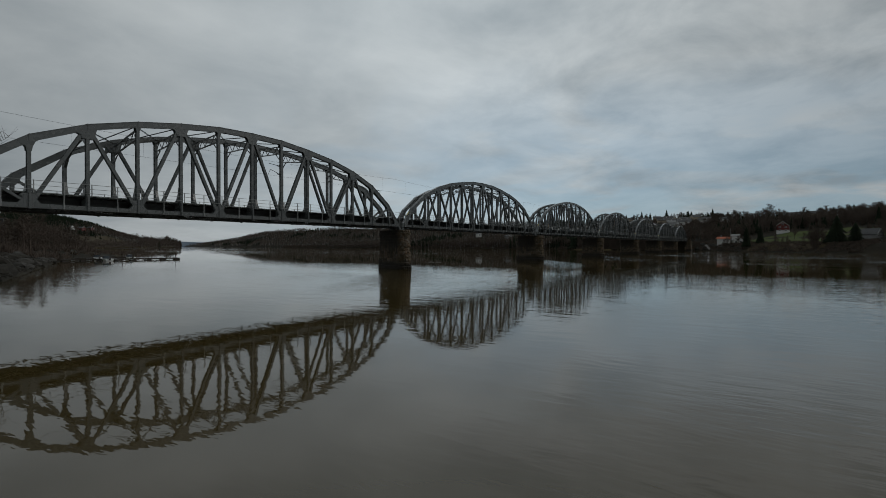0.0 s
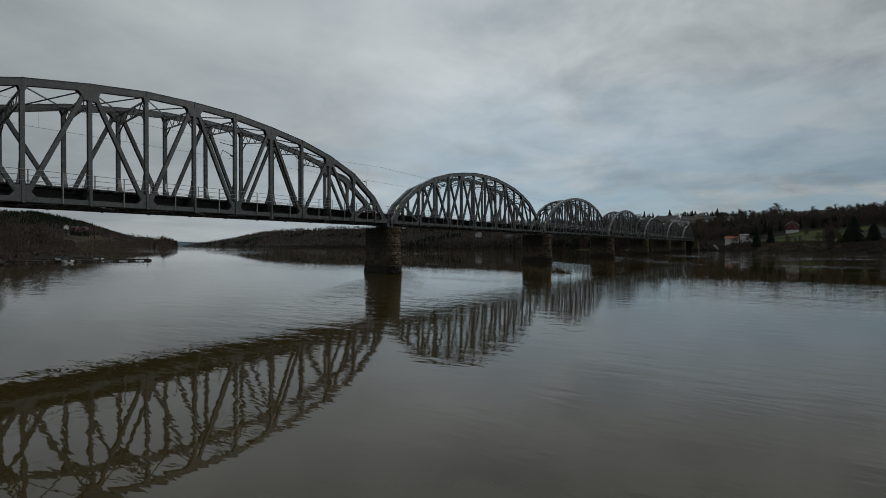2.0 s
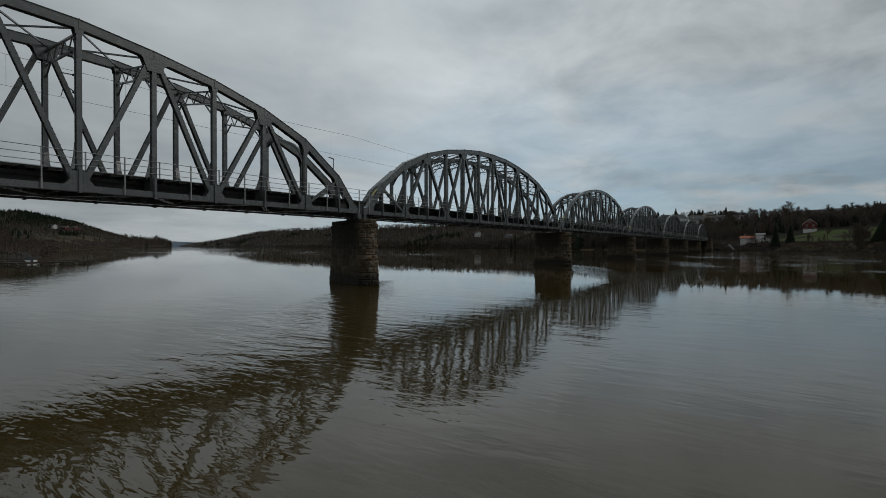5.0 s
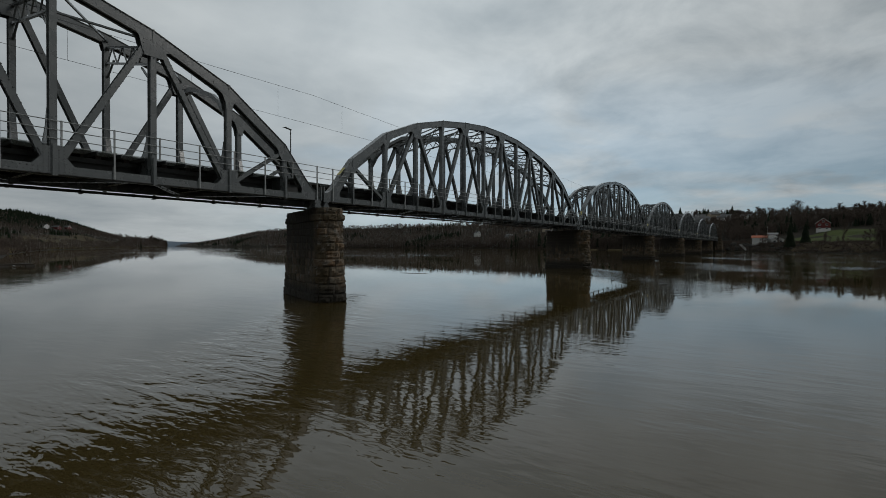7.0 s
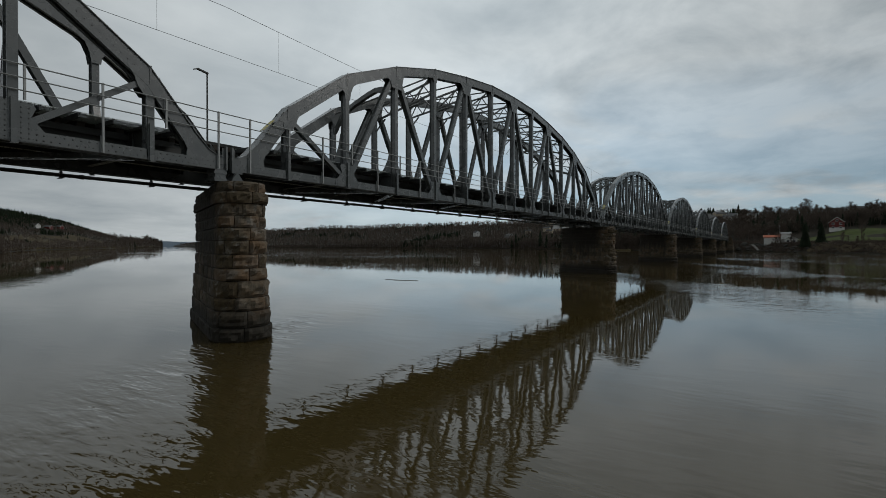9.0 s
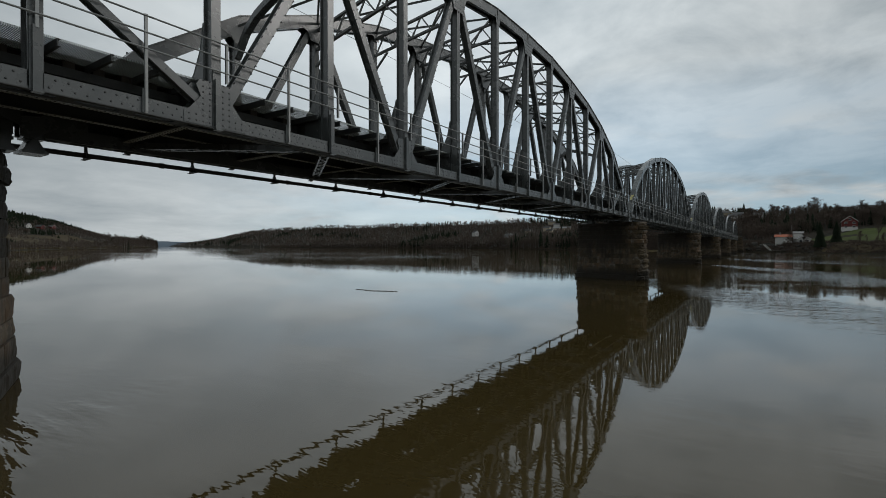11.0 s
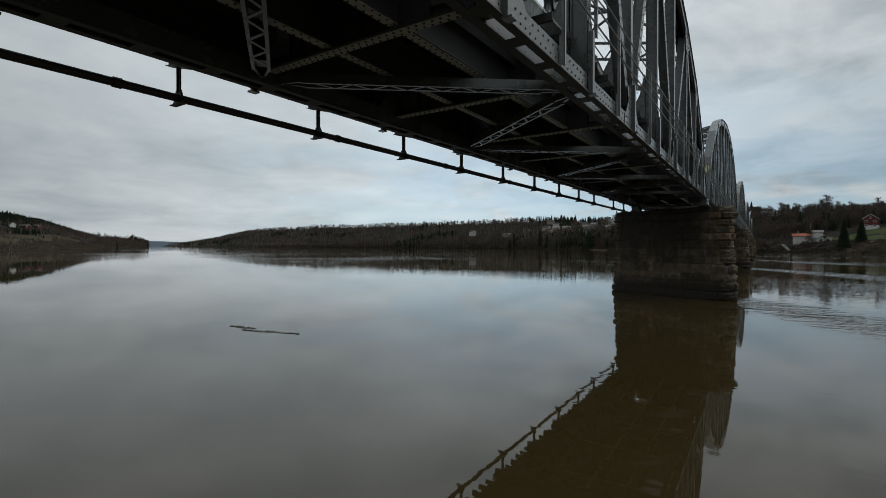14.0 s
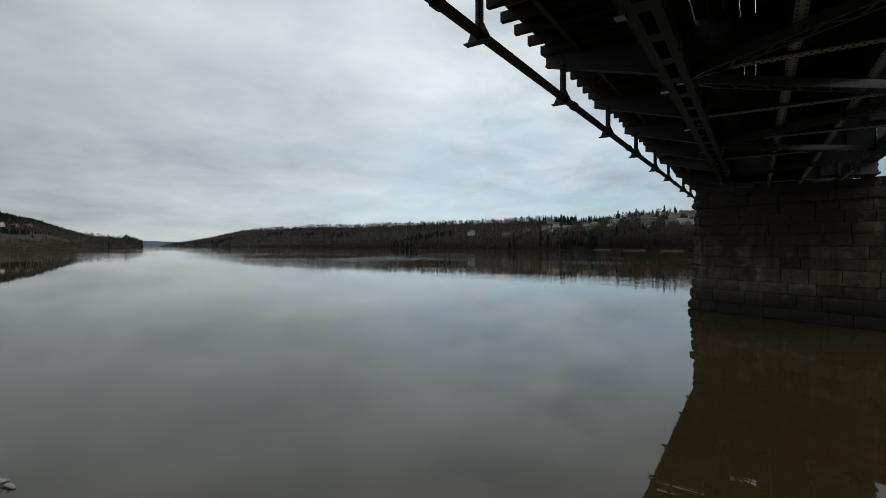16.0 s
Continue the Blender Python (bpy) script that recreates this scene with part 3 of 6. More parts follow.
        if 1 < i < 13:
            bm = bmesh.new()
            for k in (-0.12, 0.10):
                v = [(X[i] + k, y + s * d, z) for d, z in ((0.40, 9.6), (0.55, 8.9), (0.85, 8.35), (1.15, 8.05), (1.15, 7.2), (0.40, 7.2))]
                a = [bm.verts.new(p) for p in v]
                b = [bm.verts.new((p[0] + 0.02, p[1], p[2])) for p in v]
                bm.faces.new(a)
                bm.faces.new(b[::-1])
                for q in range(6):
                    bm.faces.new((a[q], b[q], b[(q + 1) % 6], a[(q + 1) % 6]))
            for (d0, z0), (d1, z1) in zip(((0.40, 9.6), (0.55, 8.9), (0.85, 8.35)), ((0.55, 8.9), (0.85, 8.35), (1.15, 8.05))):
                bar(bm, (X[i], y + s * d0, z0), (X[i], y + s * d1, z1), 0.02, 0.26, (1, 0, 0))
            part("knee_bracket", bm, STEEL, span)
    # upright angles at the ends over the bearings
    for e, c in ((x0, 1), (x1, -1)):
        bm = bmesh.new()
        box(bm, min(e + c * 0.02, e + c * 0.09), max(e + c * 0.02, e + c * 0.09), y - s * 0.12, y - s * 0.004, ZB - 0.02, 7.72)
        box(bm, min(e + c * 0.02, e + c * 0.20), max(e + c * 0.02, e + c * 0.20), y - s * 0.022, y - s * 0.002, ZB - 0.02, 7.66)
        part("end_angle", bm, STEEL, span)
    # diagonals
    for i in range(2, 12):
        lo, hi = (i, i + 1) if i % 2 == 0 else (i + 1, i)
        c = 1 if hi > lo else -1
        bm = bmesh.new()
        member(bm, (X[lo] + c * 0.30, ZC + 0.30), (X[hi] - c * 0.24, NZ[hi] - DEPTH - 0.10), y + s * 0.03, s, 0.28, 0.12, 0.30)
        part("diagonal", bm, STEEL, span)
    for lo, hi, c in ((2, 1, -1), (12, 13, 1)):
        bm = bmesh.new()
        member(bm, (X[lo] + c * 0.34, ZC + 0.20), (X[hi] - c * 0.35, NZ[hi] - DEPTH - 0.14), y + s * 0.03, s, 0.20, 0.10, 0.26)
        part("end_diagonal", bm, STEEL, span)


def repeat(name, first, poses, near):
    """Alike pieces at some poses: objects on one mesh near by, on the far spans one joined part."""
    first.matrix_basis = poses[0]
    if near:
        for m in poses[1:]:
            twin(name, first, m)
        return
    src = first.data
    v = np.array([tuple(q.co) for q in src.vertices])
    src.calc_loop_triangles()
    f = np.array([tuple(t.vertices) for t in src.loop_triangles])
    vs = [v @ np.array(m.to_3x3()).T + np.array(m.translation) for m in poses]
    fs = [f + k * len(v) for k in range(len(poses))]
    tagged(mesh_object(name, np.concatenate(vs), np.concatenate(fs), src.materials[0], first.parent), kind="stuff")
    bpy.data.objects.remove(first)


def laced(bm, a, b, gap=0.38, flat=0.05, pitch=0.42):
    """A laced strut: two flats with zigzag bars between, in a level plane."""
    a, b = Vector(a), Vector(b)
    t = (b - a).normalized()
    n = Vector((-t.y, t.x, 0)).normalized()
    for k in (-1, 1):
        bar(bm, a + k * n * gap / 2 + t * 0.55, b + k * n * gap / 2 - t * 0.55, 0.19, flat, n)
        bar(bm, a, a + k * n * gap / 2 + t * 0.6, 0.15, 0.05, n)
        bar(bm, b, b + k * n * gap / 2 - t * 0.6, 0.15, 0.05, n)
    for e, c in ((a, 1), (b, -1)):
        bar(bm, e + c * t * 0.5, e + c * t * 0.85, 0.012, gap + flat, n)
    length = (b - a).length - 1.6
    count = int(length / pitch)
    for k in range(count):
        p = a + t * (0.8 + length * k / count)
        q = a + t * (0.8 + length * (k + 1) / count)
        c = 1 if k % 2 else -1
        bar(bm, p + c * n * gap / 2 - Vector((0, 0, 0.090)), q - c * n * gap / 2 - Vector((0, 0, 0.090)), 0.012, 0.055, n)


def floor_parts(span, near):
    """Floor beams, stringers, bracing, sleepers and rails."""
    far = W - 0.15
    heads = bmesh.new()
    for i in range(2, 14):
        bm = bmesh.new()
        x = NX[i]
        box(bm, x - 0.015, x + 0.015, 0.42, far, 7.06, 7.92)
        for z in (7.04, 7.92):
            box(bm, x - 0.14, x + 0.14, 0.42, far, z, z + 0.02)
        for y in (1.2, 2.63, 4.1):
            box(bm, x - 0.09, x + 0.09, y - 0.01, y + 0.01, 7.06, 7.92)
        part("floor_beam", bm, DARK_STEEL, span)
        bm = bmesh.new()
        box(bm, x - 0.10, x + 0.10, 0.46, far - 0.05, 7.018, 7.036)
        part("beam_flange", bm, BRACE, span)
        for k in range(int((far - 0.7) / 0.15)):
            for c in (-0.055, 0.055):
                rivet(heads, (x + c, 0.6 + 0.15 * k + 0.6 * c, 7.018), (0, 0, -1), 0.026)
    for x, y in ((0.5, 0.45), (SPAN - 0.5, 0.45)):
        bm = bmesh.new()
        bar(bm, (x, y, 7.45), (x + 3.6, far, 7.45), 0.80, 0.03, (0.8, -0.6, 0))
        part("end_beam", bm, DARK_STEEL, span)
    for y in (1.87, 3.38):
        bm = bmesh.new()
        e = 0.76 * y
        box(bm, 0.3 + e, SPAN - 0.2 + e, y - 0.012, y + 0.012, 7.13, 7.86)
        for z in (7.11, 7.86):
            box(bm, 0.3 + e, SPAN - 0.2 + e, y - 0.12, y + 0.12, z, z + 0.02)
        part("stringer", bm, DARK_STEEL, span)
        bm = bmesh.new()
        box(bm, 0.5 + e, SPAN - 0.4 + e, y - 0.09, y + 0.09, 7.095, 7.108)
        part("stringer_flange", bm, BRACE, span)
        for k in range(int((SPAN - 1) / 0.17)):
            for c in (-0.06, 0.06):
                rivet(heads, (0.6 + e + 0.17 * k + c, y + c, 7.095), (0, 0, -1), 0.024)
    # laced laterals from truss to truss
    for i in range(2, 13):
        c = 1 if i % 2 == 1 else -1
        a, b = (NX[i] + 0.15, 0.40, 6.93), (NX[i] + 3.85, far, 6.93)
        if c < 0:
            a, b = (NX[i] + 0.15, far, 6.93), (NX[i] + 3.85, 0.40, 6.93)
        bm = bmesh.new()
        laced(bm, a, b, 0.27, 0.06, 0.36)
        part("lateral_brace", bm, STEEL, span)
    tagged(part("brace_rivets", heads, RIVET, span), kind="stuff")
    # sleepers and rails
    bm = bmesh.new()
    box(bm, -0.12, 0.12, -0.98, 1.3, 7.88, 8.08)
    first = part("sleeper", bm, TIMBER, span)
    repeat("sleeper", first, [pose(2.2 + 0.615 * k, 2.63, 0) for k in range(88)], near)
    # boards between the rails and beside them
    for k, (y0, y1) in enumerate(((1.735, 1.80), (1.97, 3.29), (3.47, 5.02))):
        n = max(1, round((y1 - y0) / 0.24))
        for q in range(n):
            bm = bmesh.new()
            a, b = y0 + (y1 - y0) * q / n, y0 + (y1 - y0) * (q + 1) / n
            box(bm, 2.2, SPAN + 1.6, a + 0.003, b - 0.003, 8.085, 8.12)
            part("deck_board", bm, TIMBER, span)
    for y in (1.88, 3.38):
        bm = bmesh.new()
        box(bm, 1.9, 1.9 + SPAN, y - 0.07, y + 0.07, 8.08, 8.095)
        box(bm, 1.9, 1.9 + SPAN, y - 0.012, y + 0.012, 8.095, 8.21)
        box(bm, 1.9, 1.9 + SPAN, y - 0.036, y + 0.036, 8.21, 8.25)
        part("rail", bm, DARK_STEEL, span)


def walkway_parts(span, near):
    # walkway of ribbed plates inside the near truss, on small bearers
    bm = bmesh.new()
    box(bm, -0.4985, 0.4985, 0.44, 1.72, 8.05, 8.062)
    for y in (0.44, 1.705):
        box(bm, -0.4985, 0.4985, y, y + 0.012, 8.062, 8.10)
    first = part("walkway_grating", bm, GRATING, span)
    bm = bmesh.new()
    box(bm, -0.012, 0.012, 0.30, 1.74, 7.90, 8.045)
    box(bm, -0.012, 0.06, 0.30, 1.74, 7.888, 7.90)
    box(bm, -0.012, 0.06, 0.30, 1.74, 8.036, 8.047)
    bearer = part("walkway_bearer", bm, DARK_STEEL, span)
    xs = [1.9 + k for k in range(0, 51)]
    repeat("walkway_grating", first, [pose(x, 0, 0) for x in xs], near)
    repeat("walkway_bearer", bearer, [pose(x - 0.5, 0, 0) for x in xs], near)
    bm = bmesh.new()
    box(bm, 1.2, SPAN - 1.3, 1.62, 1.66, 7.66, 7.885)
    part("walkway_beam", bm, DARK_STEEL, span)
    # the far side: cantilever brackets, bearers, plates, hangers and the pipe
    for i in range(1, 14):
        x = NX[i] + 3.6
        bm = bmesh.new()
        ys = (W + 0.25, 8.12)
        v = []
        for t in (-0.012, 0.012):
            v += [bm.verts.new((x + t, ys[0], 6.98)), bm.verts.new((x + t, ys[1], 7.66)), bm.verts.new((x + t, ys[1], 7.90)), bm.verts.new((x + t, ys[0], 7.90))]
        for f in SIX:
            bm.faces.new([v[q] for q in f])
        bar(bm, (x, ys[0], 6.97), (x, ys[1], 7.65), 0.018, 0.18, (1, 0, 0))
        bar(bm, (x, ys[0], 7.91), (x, ys[1] + 0.06, 7.91), 0.018, 0.18, (1, 0, 0))
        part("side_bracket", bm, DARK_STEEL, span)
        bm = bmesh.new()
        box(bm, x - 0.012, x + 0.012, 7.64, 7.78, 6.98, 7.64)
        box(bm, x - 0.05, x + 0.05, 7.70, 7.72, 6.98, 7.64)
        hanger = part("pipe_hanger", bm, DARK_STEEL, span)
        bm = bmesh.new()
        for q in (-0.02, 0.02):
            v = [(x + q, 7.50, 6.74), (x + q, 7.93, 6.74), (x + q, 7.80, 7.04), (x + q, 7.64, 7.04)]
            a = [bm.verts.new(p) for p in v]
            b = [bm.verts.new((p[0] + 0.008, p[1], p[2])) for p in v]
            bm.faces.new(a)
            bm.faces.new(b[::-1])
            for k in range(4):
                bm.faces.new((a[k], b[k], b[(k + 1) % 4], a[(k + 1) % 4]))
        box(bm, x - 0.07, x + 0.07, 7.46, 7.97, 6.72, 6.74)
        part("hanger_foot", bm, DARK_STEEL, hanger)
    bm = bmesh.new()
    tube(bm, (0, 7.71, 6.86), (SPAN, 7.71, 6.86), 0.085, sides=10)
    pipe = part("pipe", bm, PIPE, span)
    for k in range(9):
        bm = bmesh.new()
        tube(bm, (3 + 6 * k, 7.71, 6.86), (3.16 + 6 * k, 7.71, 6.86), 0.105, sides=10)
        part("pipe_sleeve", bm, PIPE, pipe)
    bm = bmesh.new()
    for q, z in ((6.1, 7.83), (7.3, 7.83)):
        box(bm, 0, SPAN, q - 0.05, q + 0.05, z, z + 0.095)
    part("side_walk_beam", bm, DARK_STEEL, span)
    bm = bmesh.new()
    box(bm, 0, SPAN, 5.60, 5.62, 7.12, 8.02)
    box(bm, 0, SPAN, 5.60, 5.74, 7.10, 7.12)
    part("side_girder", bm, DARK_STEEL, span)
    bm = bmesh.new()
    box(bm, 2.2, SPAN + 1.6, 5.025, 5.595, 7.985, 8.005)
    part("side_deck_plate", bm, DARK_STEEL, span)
    bm = bmesh.new()
    box(bm, -0.06, 0.06, W + 0.35, 8.22, 7.93, 8.13)
    bearer = part("side_bearer", bm, TIMBER, span)
    bm = bmesh.new()
    box(bm, -0.98, 0.98, W + 0.40, 8.10, 8.135, 8.165)
    deck = part("side_deck_panel", bm, TIMBER, span)
    n = int(SPAN / 0.66)
    step = SPAN / n
    repeat("side_bearer", bearer, [pose(0.2 + step * k, 0.06 * math.sin(k * 7.0), 0) for k in range(n)], near)
    repeat("side_deck_panel", deck, [pose(step * 1.5 + 3 * step * k, 0, 0) for k in range(n // 3)], near)
    # railings on both sides
    for y, zs, s in ((-0.10, ZB + 0.02, 1), (8.06, 8.0, -1)):
        for k in range(27):
            x = NX[1] - 2 + 2 * k
            at_node = k % 2 == 1
            bm = bmesh.new()
            lo = 8.0 if at_node and s > 0 else zs
            if s > 0 and not at_node:
                box(bm, x - 0.06, x + 0.06, y + 0.06, y + 0.086, ZB, ZB + 0.55)
            box(bm, x - 0.03, x + 0.03, y - 0.008, y + 0.008, lo, 9.06)
            box(bm, x - 0.03, x - 0.014, y, y + 0.06 * s, lo, 9.06)
            part("rail_post", bm, RAILING, span)
        for z in (8.27, 8.64, 9.02):
            bm = bmesh.new()
            tube(bm, (0, y, z), (SPAN, y, z), 0.021, sides=6)
            part("hand_rail", bm, RAILING, span)


def top_parts(span):
    """Cross frames, top bracing and the bent portals near the ends."""
    yn, yf = 0.40, W - 0.15
    for i in range(4, 12):
        x = NX[i]
        za, zb = NZ[i] - 0.72, NZ[i - 1] - 0.72
        bm = bmesh.new()
        drop = 0.85
        for d in (0.0, drop):
            bar(bm, (x, yn, za - d), (x, yf, zb - d), 0.10, 0.14, (1, 0, 0))
        n = 8
        for k in range(n):
            p, q = k / n, (k + 1) / n
            e, f = (0, drop) if k % 2 else (drop, 0)
            bar(bm, (x, yn + (yf - yn) * p, za + (zb - za) * p - e), (x, yn + (yf - yn) * q, za + (zb - za) * q - f), 0.06, 0.06, (1, 0, 0))
        for y, z, s in ((yn, za, 1), (yf, zb, -1)):
            bar(bm, (x, y, z - drop - 0.75), (x, y + s * 0.8, z - drop), 0.07, 0.10, (1, 0, 0))
        part("cross_frame", bm, STEEL, span)
    for i in range(3, 12):
        bm = bmesh.new()
        bar(bm, (NX[i], yn, NZ[i] - 0.40), (NX[i + 1], yf, NZ[i] - 0.40), 0.09, 0.09)
        part("top_brace", bm, STEEL, span)
        if i < 11:
            bm = bmesh.new()
            bar(bm, (NX[i + 1], yn, NZ[i + 1] - 0.40), (NX[i] + 0.0, yf, NZ[max(i - 1, 1)] - 0.40), 0.09, 0.09)
            part("top_brace", bm, STEEL, span)
    for i, j in ((12, 11), (3, 2)):
        x, za, zb = NX[i], NZ[i] - 0.65, NZ[j] - 0.65
        pts = []
        for k in range(9):
            f = k / 8
            pts.append((x, yn + (yf - yn) * f, za + (zb - za) * f - 0.9 * (2 * f - 1) ** 4))
        bm = bmesh.new()
        rings = [[bm.verts.new((px + c * 0.13, py, pz + d * 0.13)) for c, d in ((-1, -1), (1, -1), (1, 1), (-1, 1))] for px, py, pz in pts]
        for a, b in zip(rings, rings[1:]):
            for k in range(4):
                bm.faces.new((a[k], a[(k + 1) % 4], b[(k + 1) % 4], b[k]))
        bm.faces.new(rings[0][::-1])
        bm.faces.new(rings[-1])
        part("portal_brace", bm, STEEL, span)


def rivet_parts(span):
    """Rivet heads on the outer face of the near truss."""
    bm = bmesh.new()
    n = int((SPAN - 0.6) / 0.22)
    for k in range(n):
        rivet(bm, (0.3 + 0.22 * k, 0.0, ZB + 0.10), (0, -1, 0), 0.025)
        rivet(bm, (0.41 + 0.22 * k, 0.0, ZB + 0.27), (0, -1, 0), 0.025)
    # rows along the edges of the top chord
    for i in range(1, 13):
        a, b = Vector((NX[i], 0, NZ[i])), Vector((NX[i + 1], 0, NZ[i + 1]))
        for k in range(18):
            p = a.lerp(b, (k + 0.5) / 18)
            rivet(bm, p - Vector((0, 0, 0.08)), (0, -1, 0), 0.02)
            rivet(bm, p - Vector((0, 0, DEPTH - 0.06)), (0, -1, 0), 0.02)
    for i in range(2, 13, 2):
        for a in range(9):
            for b in range(8):
                x, z = -0.72 + 0.18 * a, ZB + 0.10 + 0.15 * b
                limit = 0.78 if z < ZC else 0.42
                if abs(x) < limit and abs(x) > 0.14:
                    rivet(bm, (NX[i] + x, -0.014, z), (0, -1, 0), 0.025)
    for i in range(3, 12, 2):
        for a in range(7):
            for b in range(5):
                x, z = -0.45 + 0.15 * a, NZ[i] - DEPTH - 0.85 + 0.2 * b
                rivet(bm, (NX[i] + x, -0.014, z), (0, -1, 0), 0.025)
    for i in range(2, 12):
        lo, hi = (i, i + 1) if i % 2 == 0 else (i + 1, i)
        c = 1 if hi > lo else -1
        a, b = Vector((NX[lo] + c * 0.30, 0.02, ZC + 0.30)), Vector((NX[hi] - c * 0.24, 0.02, NZ[hi] - DEPTH - 0.10))
        t = (b - a).normalized()
        w = Vector((-t.z, 0, t.x))
        for k in range(int((b - a).length / 0.30)):
            for e in (-0.13, 0.13):
                rivet(bm, a + t * (0.7 + 0.3 * k) + w * e - Vector((0, 0.015, 0)), (0, -1, 0), 0.026)
    tagged(part("rivets", bm, RIVET, span), kind="stuff")


def bearing_parts(span):
    """Bearings under the end plates: a ribbed rocker or a block on a bed plate, with a saddle above."""
    for x, y, rocker in ((0.36, 0.21, True), (SPAN - 0.36, 0.21, False), (4.36, W, True), (SPAN + 3.64, W, False)):
        bm = bmesh.new()
        if rocker:
            v = []
            for z, a in ((6.37, 0.26), (6.70, 0.10)):
                v += [(x - a, y - 0.24, z), (x + a, y - 0.24, z), (x + a, y + 0.24, z), (x - a, y + 0.24, z)]
            solid(bm, v)
        else:
            box(bm, x - 0.22, x + 0.22, y - 0.26, y + 0.26, 6.45, 6.61)
        bearing = part("bearing", bm, STEEL, span)
        bm = bmesh.new()
        box(bm, x - 0.30, x + 0.30, y - 0.34, y + 0.34, 6.30, 6.37)
        part("bed_plate", bm, STEEL, bearing)
        bm = bmesh.new()
        box(bm, x - 0.24, x + 0.24, y - 0.27, y + 0.27, 6.70, 6.785)
        part("saddle", bm, STEEL, bearing)
        if rocker:
            for q in (-0.27, 0.27):
                bm = bmesh.new()
                plate(bm, [(x - 0.28, 6.37), (x + 0.28, 6.37), (x + 0.06, 6.69), (x - 0.06, 6.69)], y + q - 0.025, y + q + 0.025)
                part("rib", bm, STEEL, bearing)
        else:
            for z0, z1 in ((6.37, 6.45), (6.61, 6.70)):
                bm = bmesh.new()
                box(bm, x - 0.27, x + 0.27, y - 0.28, y + 0.28, z0, z1)
                part("plate", bm, STEEL, bearing)


def whole_span(near):
    span = new("truss_span")
    tagged(span, "grey riveted steel arch truss railway span on stone piers", "bridge span", "bridge spans")
    truss(span, 0.0, 0.0, 1)
    truss(span, 4.0, W + 0.25, -1)
    floor_parts(span, near)
    walkway_parts(span, near)
    top_parts(span)
    rivet_parts(span)
    bearing_parts(span)
    bm = bmesh.new()
    bar(bm, (1.72, 0.21, 8.78), (2.28, 0.21, 9.34), 0.014, 0.30)
    part("sign_plate", bm, YELLOW, span, "small faded yellow sign plate")
    return span


near_span, far_span = whole_span(True), whole_span(False)
far_span.matrix_basis = pose(2 * SPAN, 0, 0)
for k in (-1, 1):
    copy_thing(near_span, pose(k * SPAN, 0, 0))
for k in (3, 4, 5):
    copy_thing(far_span, pose(k * SPAN, 0, 0))


# ------------------------------------------------------------ piers
RISE = (0.525, 0.656, 0.525, 0.656, 0.50, 0.55, 0.55, 0.50, 0.481, 0.481, 0.464, 0.411)
OUT = (1.10, 1.03, 0.98, 0.96, 0.89, 0.87, 0.86, 0.85, 0.84, 0.83, 0.93, 0.82)
AXES = {3: (Vector((0.90, -0.50)), Vector((3.52, 5.72)), 0.10), 11: (Vector((0.72, -0.56)), Vector((3.75, 6.05)), 0.0)}


def ring_point(s, r, AXIS_A, AXIS_B):
    """A point at the distance s round a pier of the half width r, and the way outwards there."""
    t = (AXIS_B - AXIS_A).normalized()
    n = Vector((t.y, -t.x))
    length, half = (AXIS_B - AXIS_A).length, math.pi * r
    s %= 2 * (length + half)
    if s < length:
        return AXIS_A + t * s + n * r, n
    s -= length
    if s < half:
        d = n * math.cos(s / r) + t * math.sin(s / r)
        return AXIS_B + d * r, d
    s -= half
    if s < length:
        return AXIS_B - t * s - n * r, -n
    s -= length
    d = -n * math.cos(s / r) - t * math.sin(s / r)
    return AXIS_A + d * r, d


